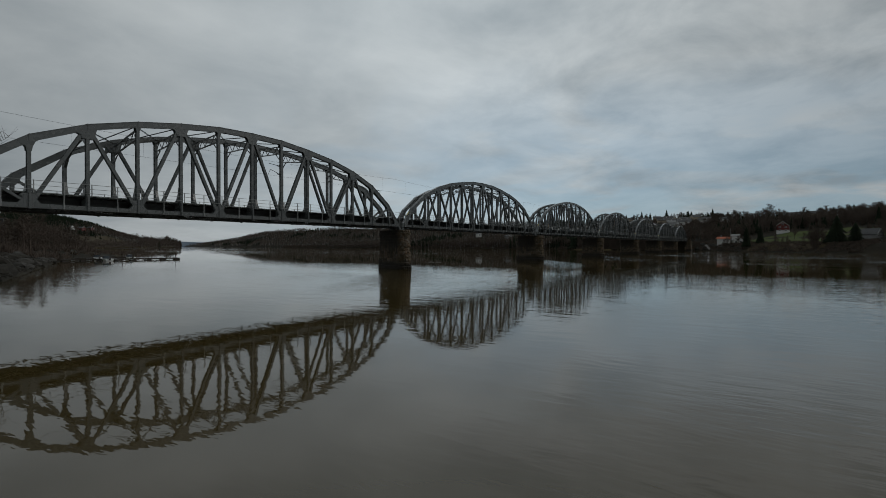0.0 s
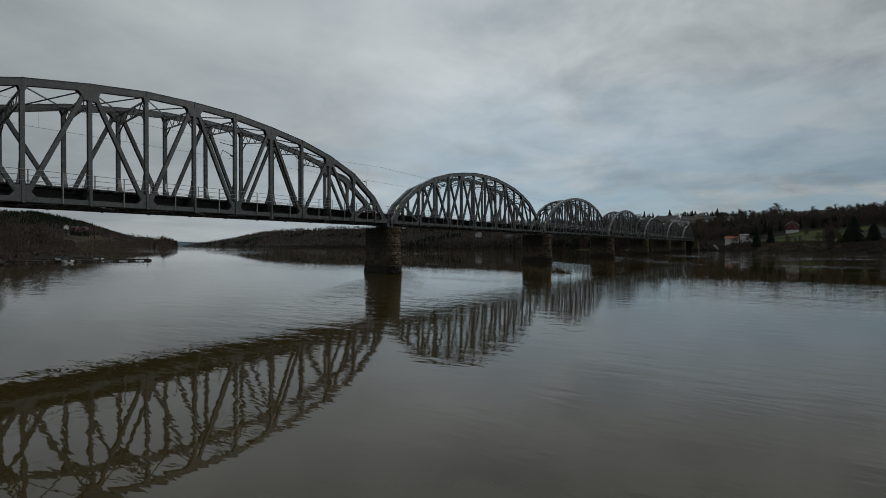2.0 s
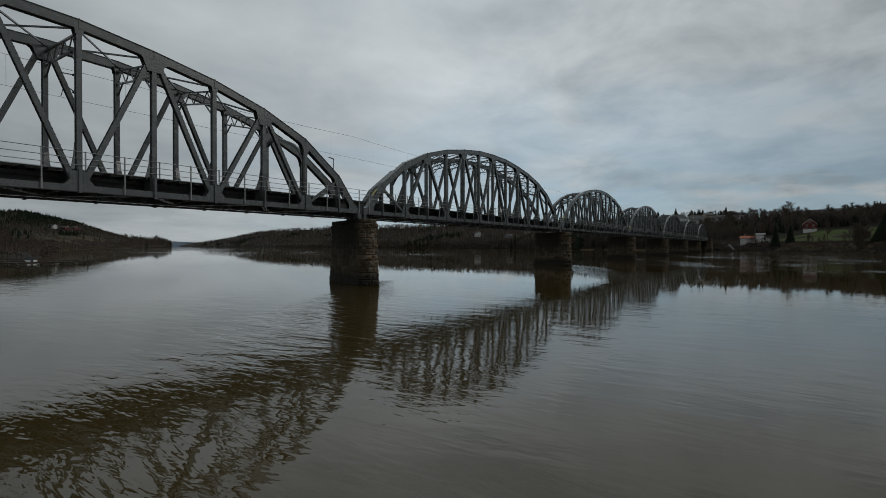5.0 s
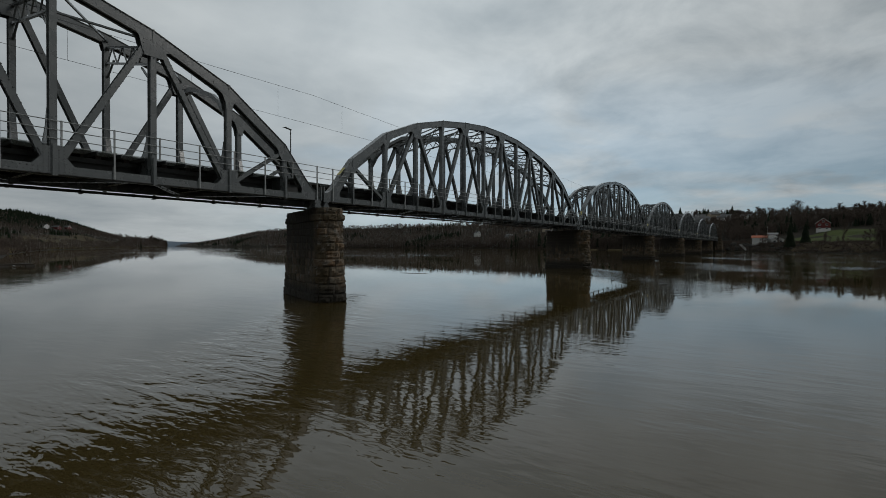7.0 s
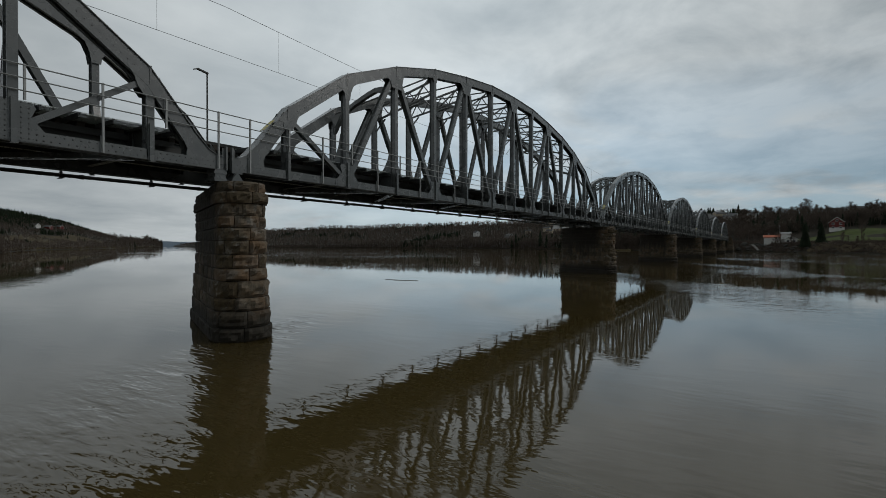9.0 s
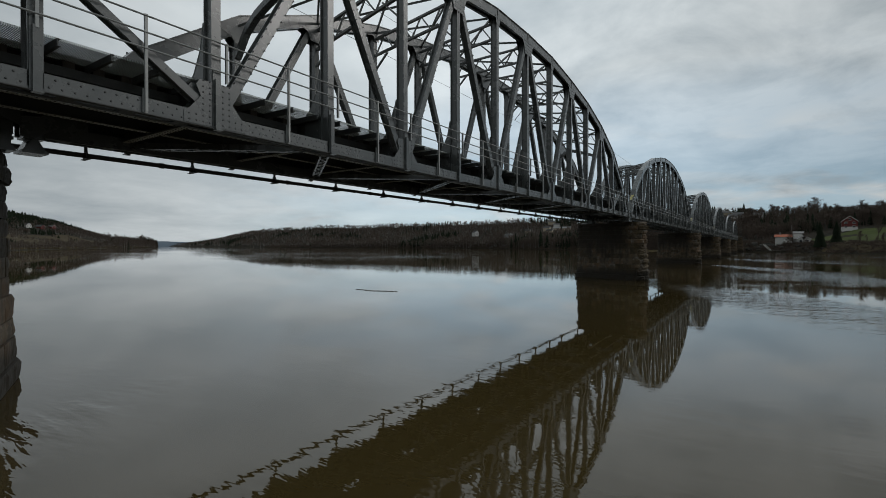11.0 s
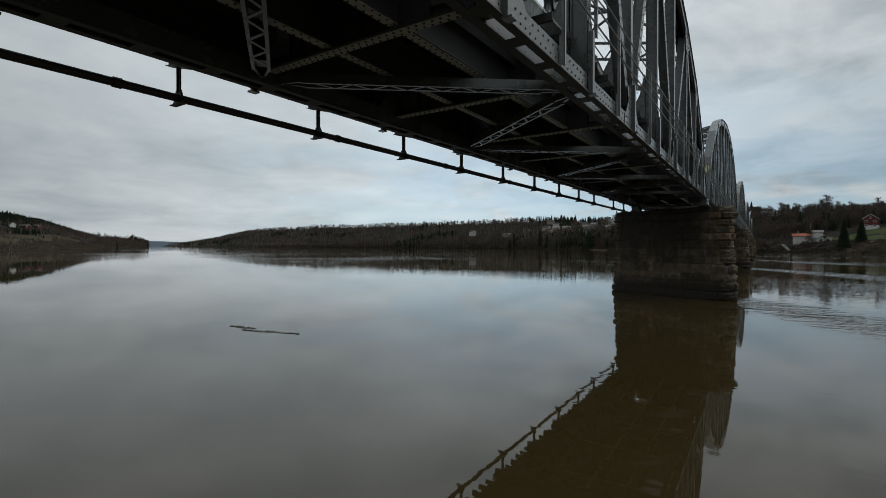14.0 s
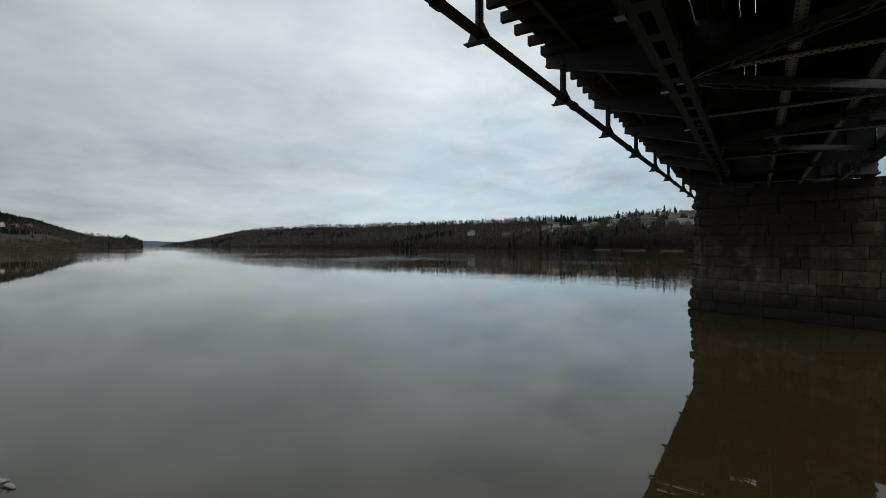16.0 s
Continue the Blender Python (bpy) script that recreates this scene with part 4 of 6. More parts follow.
def pier(seed):
    """A pier of rock-faced courses with rounded ends. Its foot is 1.2 m under the water."""
    rnd = random.Random(seed)
    AXIS_A, AXIS_B, more = AXES[seed]
    side = Vector(((AXIS_B - AXIS_A).y, -(AXIS_B - AXIS_A).x)).normalized()
    p = new("bridge_pier")
    tagged(p, "weathered brown granite bridge pier with rounded ends standing in water", "pier", "bridge piers")
    bm = bmesh.new()
    for z0, z1, r in ((-1.2, 6.24, 0.74),):
        n = 40
        total = 2 * ((AXIS_B - AXIS_A).length + math.pi * r)
        rings = []
        for z in (z0, z1):
            rings.append([bm.verts.new((*ring_point(total * k / n, r, AXIS_A, AXIS_B)[0], z)) for k in range(n)])
        for k in range(n):
            bm.faces.new((rings[0][k], rings[0][(k + 1) % n], rings[1][(k + 1) % n], rings[1][k]))
        bm.faces.new(rings[1])
    part("core", bm, MORTAR, p)
    z = 0.0
    courses = [(-1.2, 1.2, 1.14)] + [(None, h, r) for h, r in zip(RISE, OUT)]
    for c, (start, h, r) in enumerate(courses):
        r += more
        z0 = start if start is not None else z
        z1 = z0 + h
        z = z1 if start is None else 0.0
        total = 2 * ((AXIS_B - AXIS_A).length + math.pi * r)
        count = 19 if c % 2 else 18
        cuts = [(k + rnd.uniform(-0.2, 0.2)) * total / count + 0.37 * c for k in range(count)]
        for k in range(count):
            s0, s1 = cuts[k] + 0.012, (cuts[(k + 1) % count] + (total if k == count - 1 else 0)) - 0.012
            bm = bmesh.new()
            nu, nv = 9, 5
            grid = []
            bulge = rnd.uniform(0.05, 0.13)
            lean = rnd.uniform(-0.05, 0.05) * (0.4 if abs(ring_point((s0 + s1) / 2, r, AXIS_A, AXIS_B)[1].dot(side)) > 0.999 else 1.0)
            for v in range(nv + 1):
                row = []
                for u in range(nu + 1):
                    fu, fv = u / nu, v / nv
                    q, d = ring_point(s0 + (s1 - s0) * fu, r, AXIS_A, AXIS_B)
                    flat = 0.30 + 1.15 * min(1.0, 3.0 * (1 - abs(d.dot(side))))
                    edge = min(1, 9 * min(fu, 1 - fu)) * min(1, 6 * min(fv, 1 - fv)) * flat
                    rough = noise.noise((q.x * 2.7 + seed, q.y * 2.7, (z0 + h * fv) * 3.1)) * 0.10 + noise.noise((q.x * 7 + seed, q.y * 7, (z0 + h * fv) * 7)) * 0.05 + abs(noise.noise((q.x * 4.1, q.y * 4.1 + seed, (z0 + h * fv) * 4.6))) * -0.12
                    off = edge * (bulge + rough) + lean * (fu - 0.5) - 0.02
                    w = q + d * off
                    row.append(bm.verts.new((w.x, w.y, z0 + 0.012 + (h - 0.024) * fv + (0 if v in (0, nv) else rough * 0.25))))
                grid.append(row)
            for v in range(nv):
                for u in range(nu):
                    bm.faces.new((grid[v][u], grid[v][u + 1], grid[v + 1][u + 1], grid[v + 1][u]))
            back = []
            for v, zz in ((0, z0 + 0.012), (nv, z1 - 0.012)):
                back.append([])
                for u in range(nu + 1):
                    q, d = ring_point(s0 + (s1 - s0) * u / nu, r, AXIS_A, AXIS_B)
                    w = q - d * 0.35
                    back[-1].append(bm.verts.new((w.x, w.y, zz)))
            for u in range(nu):
                bm.faces.new((back[0][u], back[0][u + 1], grid[0][u + 1], grid[0][u]))
                bm.faces.new((grid[nv][u], grid[nv][u + 1], back[1][u + 1], back[1][u]))
            for u, flip in ((0, 1), (nu, 0)):
                ring = [grid[v][u] for v in range(nv + 1)] + [back[1][u], back[0][u]]
                bm.faces.new(ring if flip else ring[::-1])
            bmesh.ops.recalc_face_normals(bm, faces=bm.faces[:])
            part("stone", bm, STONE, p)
    return p


first_pier, second_pier = pier(3), pier(11)
first_pier.matrix_basis = pose(-0.48, 0.28, 0)
second_pier.matrix_basis = pose(SPAN + 0.25, -0.10, 0)
copy_thing(first_pier, pose(-SPAN - 0.48, 0.28, 0))
for k in (2, 3, 4, 5):
    copy_thing(second_pier, pose(k * SPAN + 0.25, -0.10, 0))


# ------------------------------------------------------------ water
bm = bmesh.new()
box(bm, -3500, 4300, -3000, 4500, -4, 0)
tagged(part("water", bm, WATER, None), "calm brown river water with faint ripples", "river", kind="structure")


# ------------------------------------------------------------ banks
def smooth(points, per):
    """A smooth line through control points (Catmull-Rom), per steps between two."""
    p = [Vector(q) for q in points]
    p = [2 * p[0] - p[1]] + p + [2 * p[-1] - p[-2]]
    out = []
    for a, b, c, d in zip(p, p[1:], p[2:], p[3:]):
        for k in range(per):
            t = k / per
            out.append(0.5 * (2 * b + (c - a) * t + (2 * a - 5 * b + 4 * c - d) * t * t + (3 * b - a - 3 * c + d) * t ** 3))
    return out + [p[-2]]


class Bank:
    """A bank lofted inland from its shore line. Controls: x, y, distance to the ridge, height of the ridge."""

    def __init__(self, controls, side, per=10, foot=2.2, power=1.15):
        self.line = smooth(controls, per)
        self.side, self.foot, self.power = side, foot, power
        n = len(self.line)
        self.inland = []
        for k in range(n):
            d = self.line[min(k + 2, n - 1)] - self.line[max(k - 2, 0)]
            self.inland.append(Vector((-d.y, d.x, 0)).normalized() * side)

    def at(self, s, u):
        """The ground at s (0 to 1 along the shore), u times the ridge's distance inland."""
        f = s * (len(self.line) - 1)
        k = min(int(f), len(self.line) - 2)
        f -= k
        c = self.line[k].lerp(self.line[k + 1], f)
        d = self.inland[k].lerp(self.inland[k + 1], f).normalized()
        away = u * c[2]
        x, y = c[0] + d.x * away, c[1] + d.y * away
        if u < 0:
            z = -2.5
        else:
            rise = min(1.0, u) ** self.power
            fall = max(0.0, u - 1) * 0.10
            z = 0.25 + self.foot * min(1, away / 9) + (c[3] - self.foot) * max(0.0, rise - fall)
            z += noise.noise((x * 0.012, y * 0.012, 1.3)) * min(4.0, away * 0.04) + noise.noise((x * 0.06, y * 0.06, 5.1)) * min(1.0, away * 0.03)
        return Vector((x, y, z))

    def mesh(self, name, label, material, steps=150):
        us = (-0.06, 0.0, 0.012, 0.03, 0.06, 0.1, 0.16, 0.24, 0.34, 0.46, 0.6, 0.75, 0.9, 1.05, 1.3, 1.8, 3.0)
        bm = bmesh.new()
        rows = [[bm.verts.new(self.at(k / steps, u)) for u in us] for k in range(steps + 1)]
        for a, b in zip(rows, rows[1:]):
            for k in range(len(us) - 1):
                bm.faces.new((a[k], a[k + 1], b[k + 1], b[k]))
        bmesh.ops.recalc_face_normals(bm, faces=bm.faces[:])
        for f in bm.faces:
            f.smooth = True
        ob = part(name, bm, material, None)
        return tagged(ob, label, "river bank", kind="structure")


RIGHT = Bank([(120, -420, 190, 34), (175, -240, 190, 34), (214, -130, 190, 34), (240, -84, 190, 33), (272, -58, 190, 33), (306, -33, 185, 32), (334, -4, 175, 30), (362, 36, 170, 29), (384, 90, 165, 30), (430, 150, 165, 33), (520, 262, 170, 36), (575, 440, 190, 41), (612, 690, 200, 43), (690, 1000, 150, 46), (835, 1520, 200, 50), (1160, 2300, 300, 46)], -1, foot=3.6, power=1.25)
LEFT = Bank([(-130, -190, 80, 8), (-75, -40, 70, 8), (-49, 8, 60, 8), (-40, 30, 60, 9), (-28, 62, 60, 9), (-14, 96, 80, 10), (16, 145, 130, 14), (50, 260, 120, 24), (135, 490, 150, 30), (285, 735, 190, 40), (430, 985, 165, 57), (546, 1150, 110, 25), (580, 1200, 30, 12)], 1, power=1.5)
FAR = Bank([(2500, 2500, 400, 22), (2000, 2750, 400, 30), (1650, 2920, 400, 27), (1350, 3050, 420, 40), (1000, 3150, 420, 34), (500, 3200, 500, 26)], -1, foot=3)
RIGHT.mesh("ground_right", "wooded river bank rising to a low ridge", EARTH)
LEFT.mesh("ground_left", "rocky river bank running out to a wooded spit", EARTH)
FAR.mesh("ground_far", "distant low hills closing the river, tinted blue with painted haze", HAZED_HILLS)
bm = bmesh.new()
box(bm, -4500, 4900, -4500, 4900, -9, -4.2)
tagged(part("ground", bm, EARTH, None), "dark river bed", "ground", kind="structure")


# ------------------------------------------------------------ woods
def spruce_shape(rnd, layers=7, points=9):
    """Corners and triangles of a spruce one metre high."""
    v, f = [], []
    for k in range(4):
        a = k * math.tau / 4
        v += [(0.012 * math.cos(a), 0.012 * math.sin(a), 0), (0.004 * math.cos(a), 0.004 * math.sin(a), 0.9)]
    for k in range(4):
        a, b = 2 * k, 2 * ((k + 1) % 4)
        f += [(a, b, b + 1), (a, b + 1, a + 1)]
    for j in range(layers):
        z = 0.10 + 0.80 * j / layers
        r = 0.19 * (1 - (z - 0.05)) ** 0.9 * rnd.uniform(0.8, 1.15)
        top = len(v)
        v.append((0, 0, min(1.0, z + 0.30 - 0.12 * j / layers)))
        for k in range(2 * points):
            a = (k + rnd.uniform(-0.3, 0.3)) * math.pi / points + j
            q = r * (rnd.uniform(0.8, 1.2) if k % 2 == 0 else rnd.uniform(0.45, 0.6))
            v.append((q * math.cos(a), q * math.sin(a), z - (0.05 if k % 2 == 0 else -0.01) + rnd.uniform(-0.015, 0.015)))
        for k in range(2 * points):
            f.append((top, top + 1 + k, top + 1 + (k + 1) % (2 * points)))
    return np.array(v), np.array(f)


def bare_shape(rnd, limbs=16, twigs=7, low=0.25, wide=0.24, thick=0.011, steep=1.0):
    """A leafless tree one metre high: (trunk, twigs), each corners and triangles."""
    tv, tf, v, f = [], [], [], []
    bend = rnd.uniform(-0.03, 0.03)
    for z, r in ((0, 0.016), (0.5, 0.009), (0.95, 0.002)):
        for k in range(4):
            a = k * math.tau / 4
            tv.append((bend * math.sin(3 * z) + r * math.cos(a), r * math.sin(a), z))
    for j in range(2):
        for k in range(4):
            a, b = 4 * j + k, 4 * j + (k + 1) % 4
            tf += [(a, b, b + 4), (a, b + 4, a + 4)]

    def blade(p, q, w):
        p, q = Vector(p), Vector(q)
        s = (q - p).cross(Vector((rnd.uniform(-1, 1), rnd.uniform(-1, 1), rnd.uniform(-1, 1)))).normalized() * w
        k = len(v)
        v.extend([tuple(p - s), tuple(p + s), tuple(q)])
        f.append((k, k + 1, k + 2))

    for j in range(limbs):
        z = low + (0.92 - low) * j / limbs
        a = rnd.uniform(0, math.tau)
        reach = wide * (1 - abs(z - 0.45) * 1.6) * rnd.uniform(0.6, 1.15)
        p = Vector((bend * math.sin(3 * z), 0, z))
        q = p + Vector((reach * math.cos(a), reach * math.sin(a), steep * reach * rnd.uniform(0.5, 1.3)))
        blade(p, q, min(0.011, 1.4 * thick))
        for k in range(twigs):
            e = p.lerp(q, rnd.uniform(0.3, 1.0))
            g = e + Vector((rnd.gauss(0, 0.06), rnd.gauss(0, 0.06), rnd.uniform(0.01, 0.11)))
            blade(e, g, thick)
    return (np.array(tv), np.array(tf)), (np.array(v), np.array(f))


def crowd(shapes, spots, rnd):
    """Many copies of some shapes joined into one pair of arrays; spots: x, y, z, height, breadth."""
    vs, fs, base = [], [], 0
    for x, y, z, h, b in spots:
        v, f = shapes[rnd.randrange(len(shapes))]
        a = rnd.uniform(0, math.tau)
        c, s = math.cos(a), math.sin(a)
        w = np.empty_like(v)
        w[:, 0], w[:, 1], w[:, 2] = (v[:, 0] * c - v[:, 1] * s) * h * b + x, (v[:, 0] * s + v[:, 1] * c) * h * b + y, v[:, 2] * h + z
        vs.append(w)
        fs.append(f + base)
        base += len(v)
    return np.concatenate(vs), np.concatenate(fs)


rnd = random.Random(5)
FAR_SPRUCES = [spruce_shape(rnd, 5, 6) for _ in range(4)]
BARES = [bare_shape(rnd) for _ in range(8)]
FINE = [bare_shape(rnd, 26, 16, 0.2, 0.17, 0.0042, 1.7) for _ in range(6)]


def plant(bank, count, s_range, u_range, tall, mix, keep=None):
    """Spots for a wood on a bank: leafless and evergreen."""
    bare, green = [], []
    while len(bare) + len(green) < count:
        s, u = rnd.uniform(*s_range), rnd.uniform(*u_range)
        p = bank.at(s, u)
        if keep and not keep(p, s, u):
            continue
        if any((p.x - x) ** 2 + (p.y - y) ** 2 < r for x, y, r in CLEAR):
            continue
        patch = noise.noise((p.x * 0.008, p.y * 0.008, 9.0)) + 0.5 * noise.noise((p.x * 0.03, p.y * 0.03, 4.0))
        h = rnd.uniform(*tall)
        if patch + rnd.uniform(-0.16, 0.16) > mix:
            green.append((p.x, p.y, p.z - 0.3, h * rnd.choice((0.6, 0.75, 0.85, 0.9, 0.95, 1.0, 1.05, 1.25)), rnd.uniform(0.8, 1.5)))
        else:
            bare.append((p.x, p.y, p.z - 0.3, h * rnd.uniform(0.75, 1.1), rnd.uniform(1.1, 1.8)))
    return bare, green


def open_ground(p, s, u):
    """False on the meadow, the house plots and the railway's bank."""
    if 0.262 < s < 0.415 and u < 0.56:
        return False
    if 0.415 <= s < 0.45 and u < 0.16:
        return False
    return True


def off_field(p, s, u):
    """False on the dry field of the left hill."""
    return not (0.64 < s < 0.82 and 0.10 < u < 0.50)


# plots on the hillside, each with a gap in the trees on its river side
CLEAR, PLOTS = [], []
g = random.Random(31)
for k in range(52):
    s = 0.525 + 0.165 * (k + g.uniform(-0.4, 0.4)) / 52
    p = RIGHT.at(s, g.choice((0.60, 0.72, 0.84, 0.95, 1.03)) + g.uniform(-0.04, 0.04))
    PLOTS.append((p, g.uniform(-25, 25)))
for x, y in [(p.x, p.y) for p, _ in PLOTS] + [LEFT.at(s, 0.70)[:2] for s in (0.798, 0.806, 0.814, 0.822, 0.83)] + [(640, 355), (600, 280), (800, 640), (820, 585), (526, -9), (530, -70), (526, -83), (284, -92), (277, -104), (270, -98), (292, -86)]:
    d = Vector((28 - x, 4 - y)).normalized()
    for k in range(6):
        CLEAR.append((x + 8 * k * d.x, y + 8 * k * d.y, 52))
woods = []
woods.append(plant(RIGHT, 4600, (0.02, 0.66), (0.03, 1.0), (7, 12), 0.34, open_ground))
woods.append(plant(RIGHT, 1000, (0.02, 0.66), (0.88, 1.25), (6, 11), 0.27, open_ground))
woods.append(plant(RIGHT, 26, (0.25, 0.40), (0.01, 0.13), (4, 8), 0.6))
woods.append(plant(RIGHT, 60, (0.20, 0.255), (0.10, 0.6), (7, 14), -0.6))
woods.append(plant(RIGHT, 70, (0.10, 0.42), (0.86, 1.12), (8, 13), -1.2))
woods.append(plant(RIGHT, 110, (0.525, 0.70), (0.9, 1.12), (9, 13), -1.0))
woods.append(plant(RIGHT, 5200, (0.66, 0.99), (0.01, 1.15), (7, 10.5), 0.26))
woods.append(plant(RIGHT, 1300, (0.34, 0.80), (0.0, 0.07), (6, 11), 0.5, open_ground))
woods.append(plant(RIGHT, 34, (0.50, 0.66), (0.0, 0.06), (12, 16), -1.5))
woods.append(plant(LEFT, 700, (0.60, 0.80), (0.0, 0.10), (3, 6.5), 0.9))
woods.append(plant(LEFT, 1100, (0.80, 0.99), (0.005, 0.15), (6, 11), 0.7))
woods.append(plant(LEFT, 4000, (0.56, 0.90), (0.50, 1.15), (6, 9), -0.15, off_field))
woods.append(plant(LEFT, 2600, (0.72, 0.88), (0.74, 1.12), (7, 9), -1.0))
woods.append(plant(LEFT, 900, (0.80, 0.97), (0.1, 0.8), (7, 11), 0.45, off_field))
woods.append(plant(LEFT, 420, (0.63, 0.82), (0.10, 0.45), (3, 8), 0.45, lambda p, s, u: noise.noise((p.x * 0.025, p.y * 0.025, 2.0)) > 0.08))
woods.append(plant(LEFT, 260, (0.93, 1.0), (0.0, 1.0), (8, 13), 0.35))
woods.append(plant(LEFT, 70, (0.975, 1.0), (0.0, 0.9), (14, 20), 0.15))
woods.append(plant(LEFT, 420, (0.42, 0.66), (0.06, 0.9), (5, 10), 0.6))
bare = [p for b, g in woods for p in b]
green = [p for b, g in woods for p in g]
close = lambda p: (p[0] < 560 and p[1] < 140) or (p[0] < 120 and p[1] < 330)
near = [p for p in bare if close(p)]
bare = [p for p in bare if not close(p)]
v, f = crowd([w for t, w in FINE], near, random.Random(2))
tagged(mesh_object("bare_hillside", v, f, BARE), "brown leafless woods on the hillside above the bridge's end", "woods", kind="stuff")
v, f = crowd([t for t, w in FINE], near, random.Random(2))
tagged(mesh_object("hillside_trunks", v, f, BARE), "thin brown trunks on the hillside above the bridge's end", "woods", kind="stuff")
v, f = crowd([t for t, w in BARES], bare, random.Random(1))
tagged(mesh_object("birch_trunks", v, f, BIRCH), "pale trunks of leafless birch woods on the banks", "woods", kind="stuff")
v, f = crowd([w for t, w in BARES], bare, random.Random(1))
tagged(mesh_object("bare_woods", v, f, BARE), "grey-brown leafless woods along the river banks", "woods", kind="stuff")
v, f = crowd(FAR_SPRUCES, green, rnd)
tagged(mesh_object("spruce_woods", v, f, SPRUCE), "dark green spruce woods on the slopes", "woods", kind="stuff")


def shrub_shape(rnd, count=26):
    """A leafless bush one metre high."""
    v, f = [], []
    for k in range(count):
        a, r = rnd.uniform(0, math.tau), rnd.uniform(0.15, 0.75)
        q = Vector((r * math.cos(a), r * math.sin(a), rnd.uniform(0.45, 1.0) * (1.05 - 0.5 * r)))
        p = Vector((0.35 * q.x, 0.35 * q.y, 0))
        s = (q - p).cross(Vector((rnd.uniform(-1, 1), rnd.uniform(-1, 1), 0.2))).normalized() * 0.055
        i = len(v)
        v += [tuple(p - s), tuple(p + s), tuple(q)]
        f.append((i, i + 1, i + 2))
    return np.array(v), np.array(f)


SHRUBS = [shrub_shape(rnd) for _ in range(6)]


def shrubs(bank, count, s_range, u_range, tall, label):
    spots = []
    for k in range(count):
        p = bank.at(rnd.uniform(*s_range), rnd.uniform(*u_range))
        spots.append((p.x, p.y, p.z - 0.2, rnd.uniform(*tall), rnd.uniform(0.9, 1.6)))
    v, f = crowd(SHRUBS, spots, rnd)
    tagged(mesh_object("shrubs", v, f, BARE), label, "bushes", kind="stuff")


shrubs(RIGHT, 2600, (0.42, 0.99), (0.84, 1.12), (2.0, 5.0), "leafless thicket along the crest of the wooded ridge")
shrubs(RIGHT, 3800, (0.43, 0.85), (-0.004, 0.05), (1.5, 4.0), "tangled leafless bushes along the wooded shore")
shrubs(RIGHT, 900, (0.345, 0.45), (-0.004, 0.13), (1.0, 2.6), "dark leafless scrub round the shore houses")
shrubs(RIGHT, 1000, (0.20, 0.345), (-0.004, 0.13), (0.5, 2.3), "low brown scrub below the meadow")
shrubs(LEFT, 1000, (0.38, 0.66), (0.004, 0.45), (0.6, 2.4), "low leafless scrub on the stony bank")
shrubs(LEFT, 1500, (0.56, 1.0), (-0.01, 0.10), (1.5, 3.5), "leafless scrub at the foot of the forested hill")


def ground_at(bank, x, y):
    """The height of a bank at a place."""
    best = min(((bank.at(s / 150, u / 40) for s in range(151) for u in range(0, 56))), key=lambda p: (p.x - x) ** 2 + (p.y - y) ** 2)
    return best.z


def tree(name, label, x, y, z, h, b, seed, evergreen=True):
    """A tree that stands alone."""
    r = random.Random(seed)
    root = new(name)
    tagged(root, label, "tree")
    if evergreen:
        v, f = spruce_shape(r, 15, 12)
        mesh_object("trunk", v[:8] * (h * 0.6, h * 0.6, h * 0.5), f[:8], BARE, root)
        mesh_object("crown", v[8:] * (h * b, h * b, h), f[8:] - 8, SPRUCE, root)
    else:
        (tv, tf), (v, f) = bare_shape(r, 90, 26, 0.18, 0.34, 0.002)
        mesh_object("trunk", tv * (h, h, h), tf, BARE, root)
        mesh_object("crown", v * (h * b, h * b, h), f, BARE, root)
    root.matrix_basis = pose(x, y, z)
    return root


tree("spruce_tree", "tall dark green spruce at the water's edge", 309, -36, ground_at(RIGHT, 309, -36) - 0.4, 14.5, 1.25, 21)
tree("spruce_tree", "dark green spruce standing on the grassy shore", 318, -43.5, ground_at(RIGHT, 318, -43.5) - 0.4, 12.5, 1.25, 22)
tree("pine_tree", "broad dark pine standing at the water's edge", 268, -78, ground_at(RIGHT, 268, -78) - 0.4, 15.5, 1.9, 27)
tree("pine_tree", "dark bushy pine beside a taller one on the shore", 263, -85, ground_at(RIGHT, 263, -85) - 0.4, 10.5, 2.1, 28)
tree("bare_tree", "tall leafless tree on the stony bank", -46.5, 27, 3.5, 16.5, 0.85, 23, False)
tree("bare_tree", "leafless birch at the edge of the meadow", 334, -62, ground_at(RIGHT, 334, -62) - 0.2, 11, 0.8, 24, False)
tree("bare_tree", "leafless tree in front of the white house", 326, -24.5, ground_at(RIGHT, 326, -24.5) - 0.2, 7.5, 0.9, 71, False)
tree("bare_tree", "leafless tree on the skyline above the barn", 512, -48, ground_at(RIGHT, 512, -48), 15, 1.1, 25, False)
for k, (s, u, h, b) in enumerate(((0.335, 0.55, 13, 1.1), (0.33, 0.62, 15, 1.0), (0.325, 0.9, 14, 1.2), (0.345, 0.8, 13, 1.1), (0.315, 0.95, 15, 1.0), (0.36, 0.9, 14, 1.1), (0.30, 0.92, 14, 1.2), (0.285, 0.9, 15, 1.1), (0.28, 0.96, 13, 1.1))):
    p = RIGHT.at(s, u)
    tree("spruce_tree", "dark spruce rising above the bare hillside", p.x, p.y, p.z - 0.3, h, b, 40 + k)
p = LEFT.at(0.955, 0.2)
tree("spruce_tree", "slender spruce standing alone on the low spit", p.x, p.y, p.z - 0.3, 17, 1.0, 61)

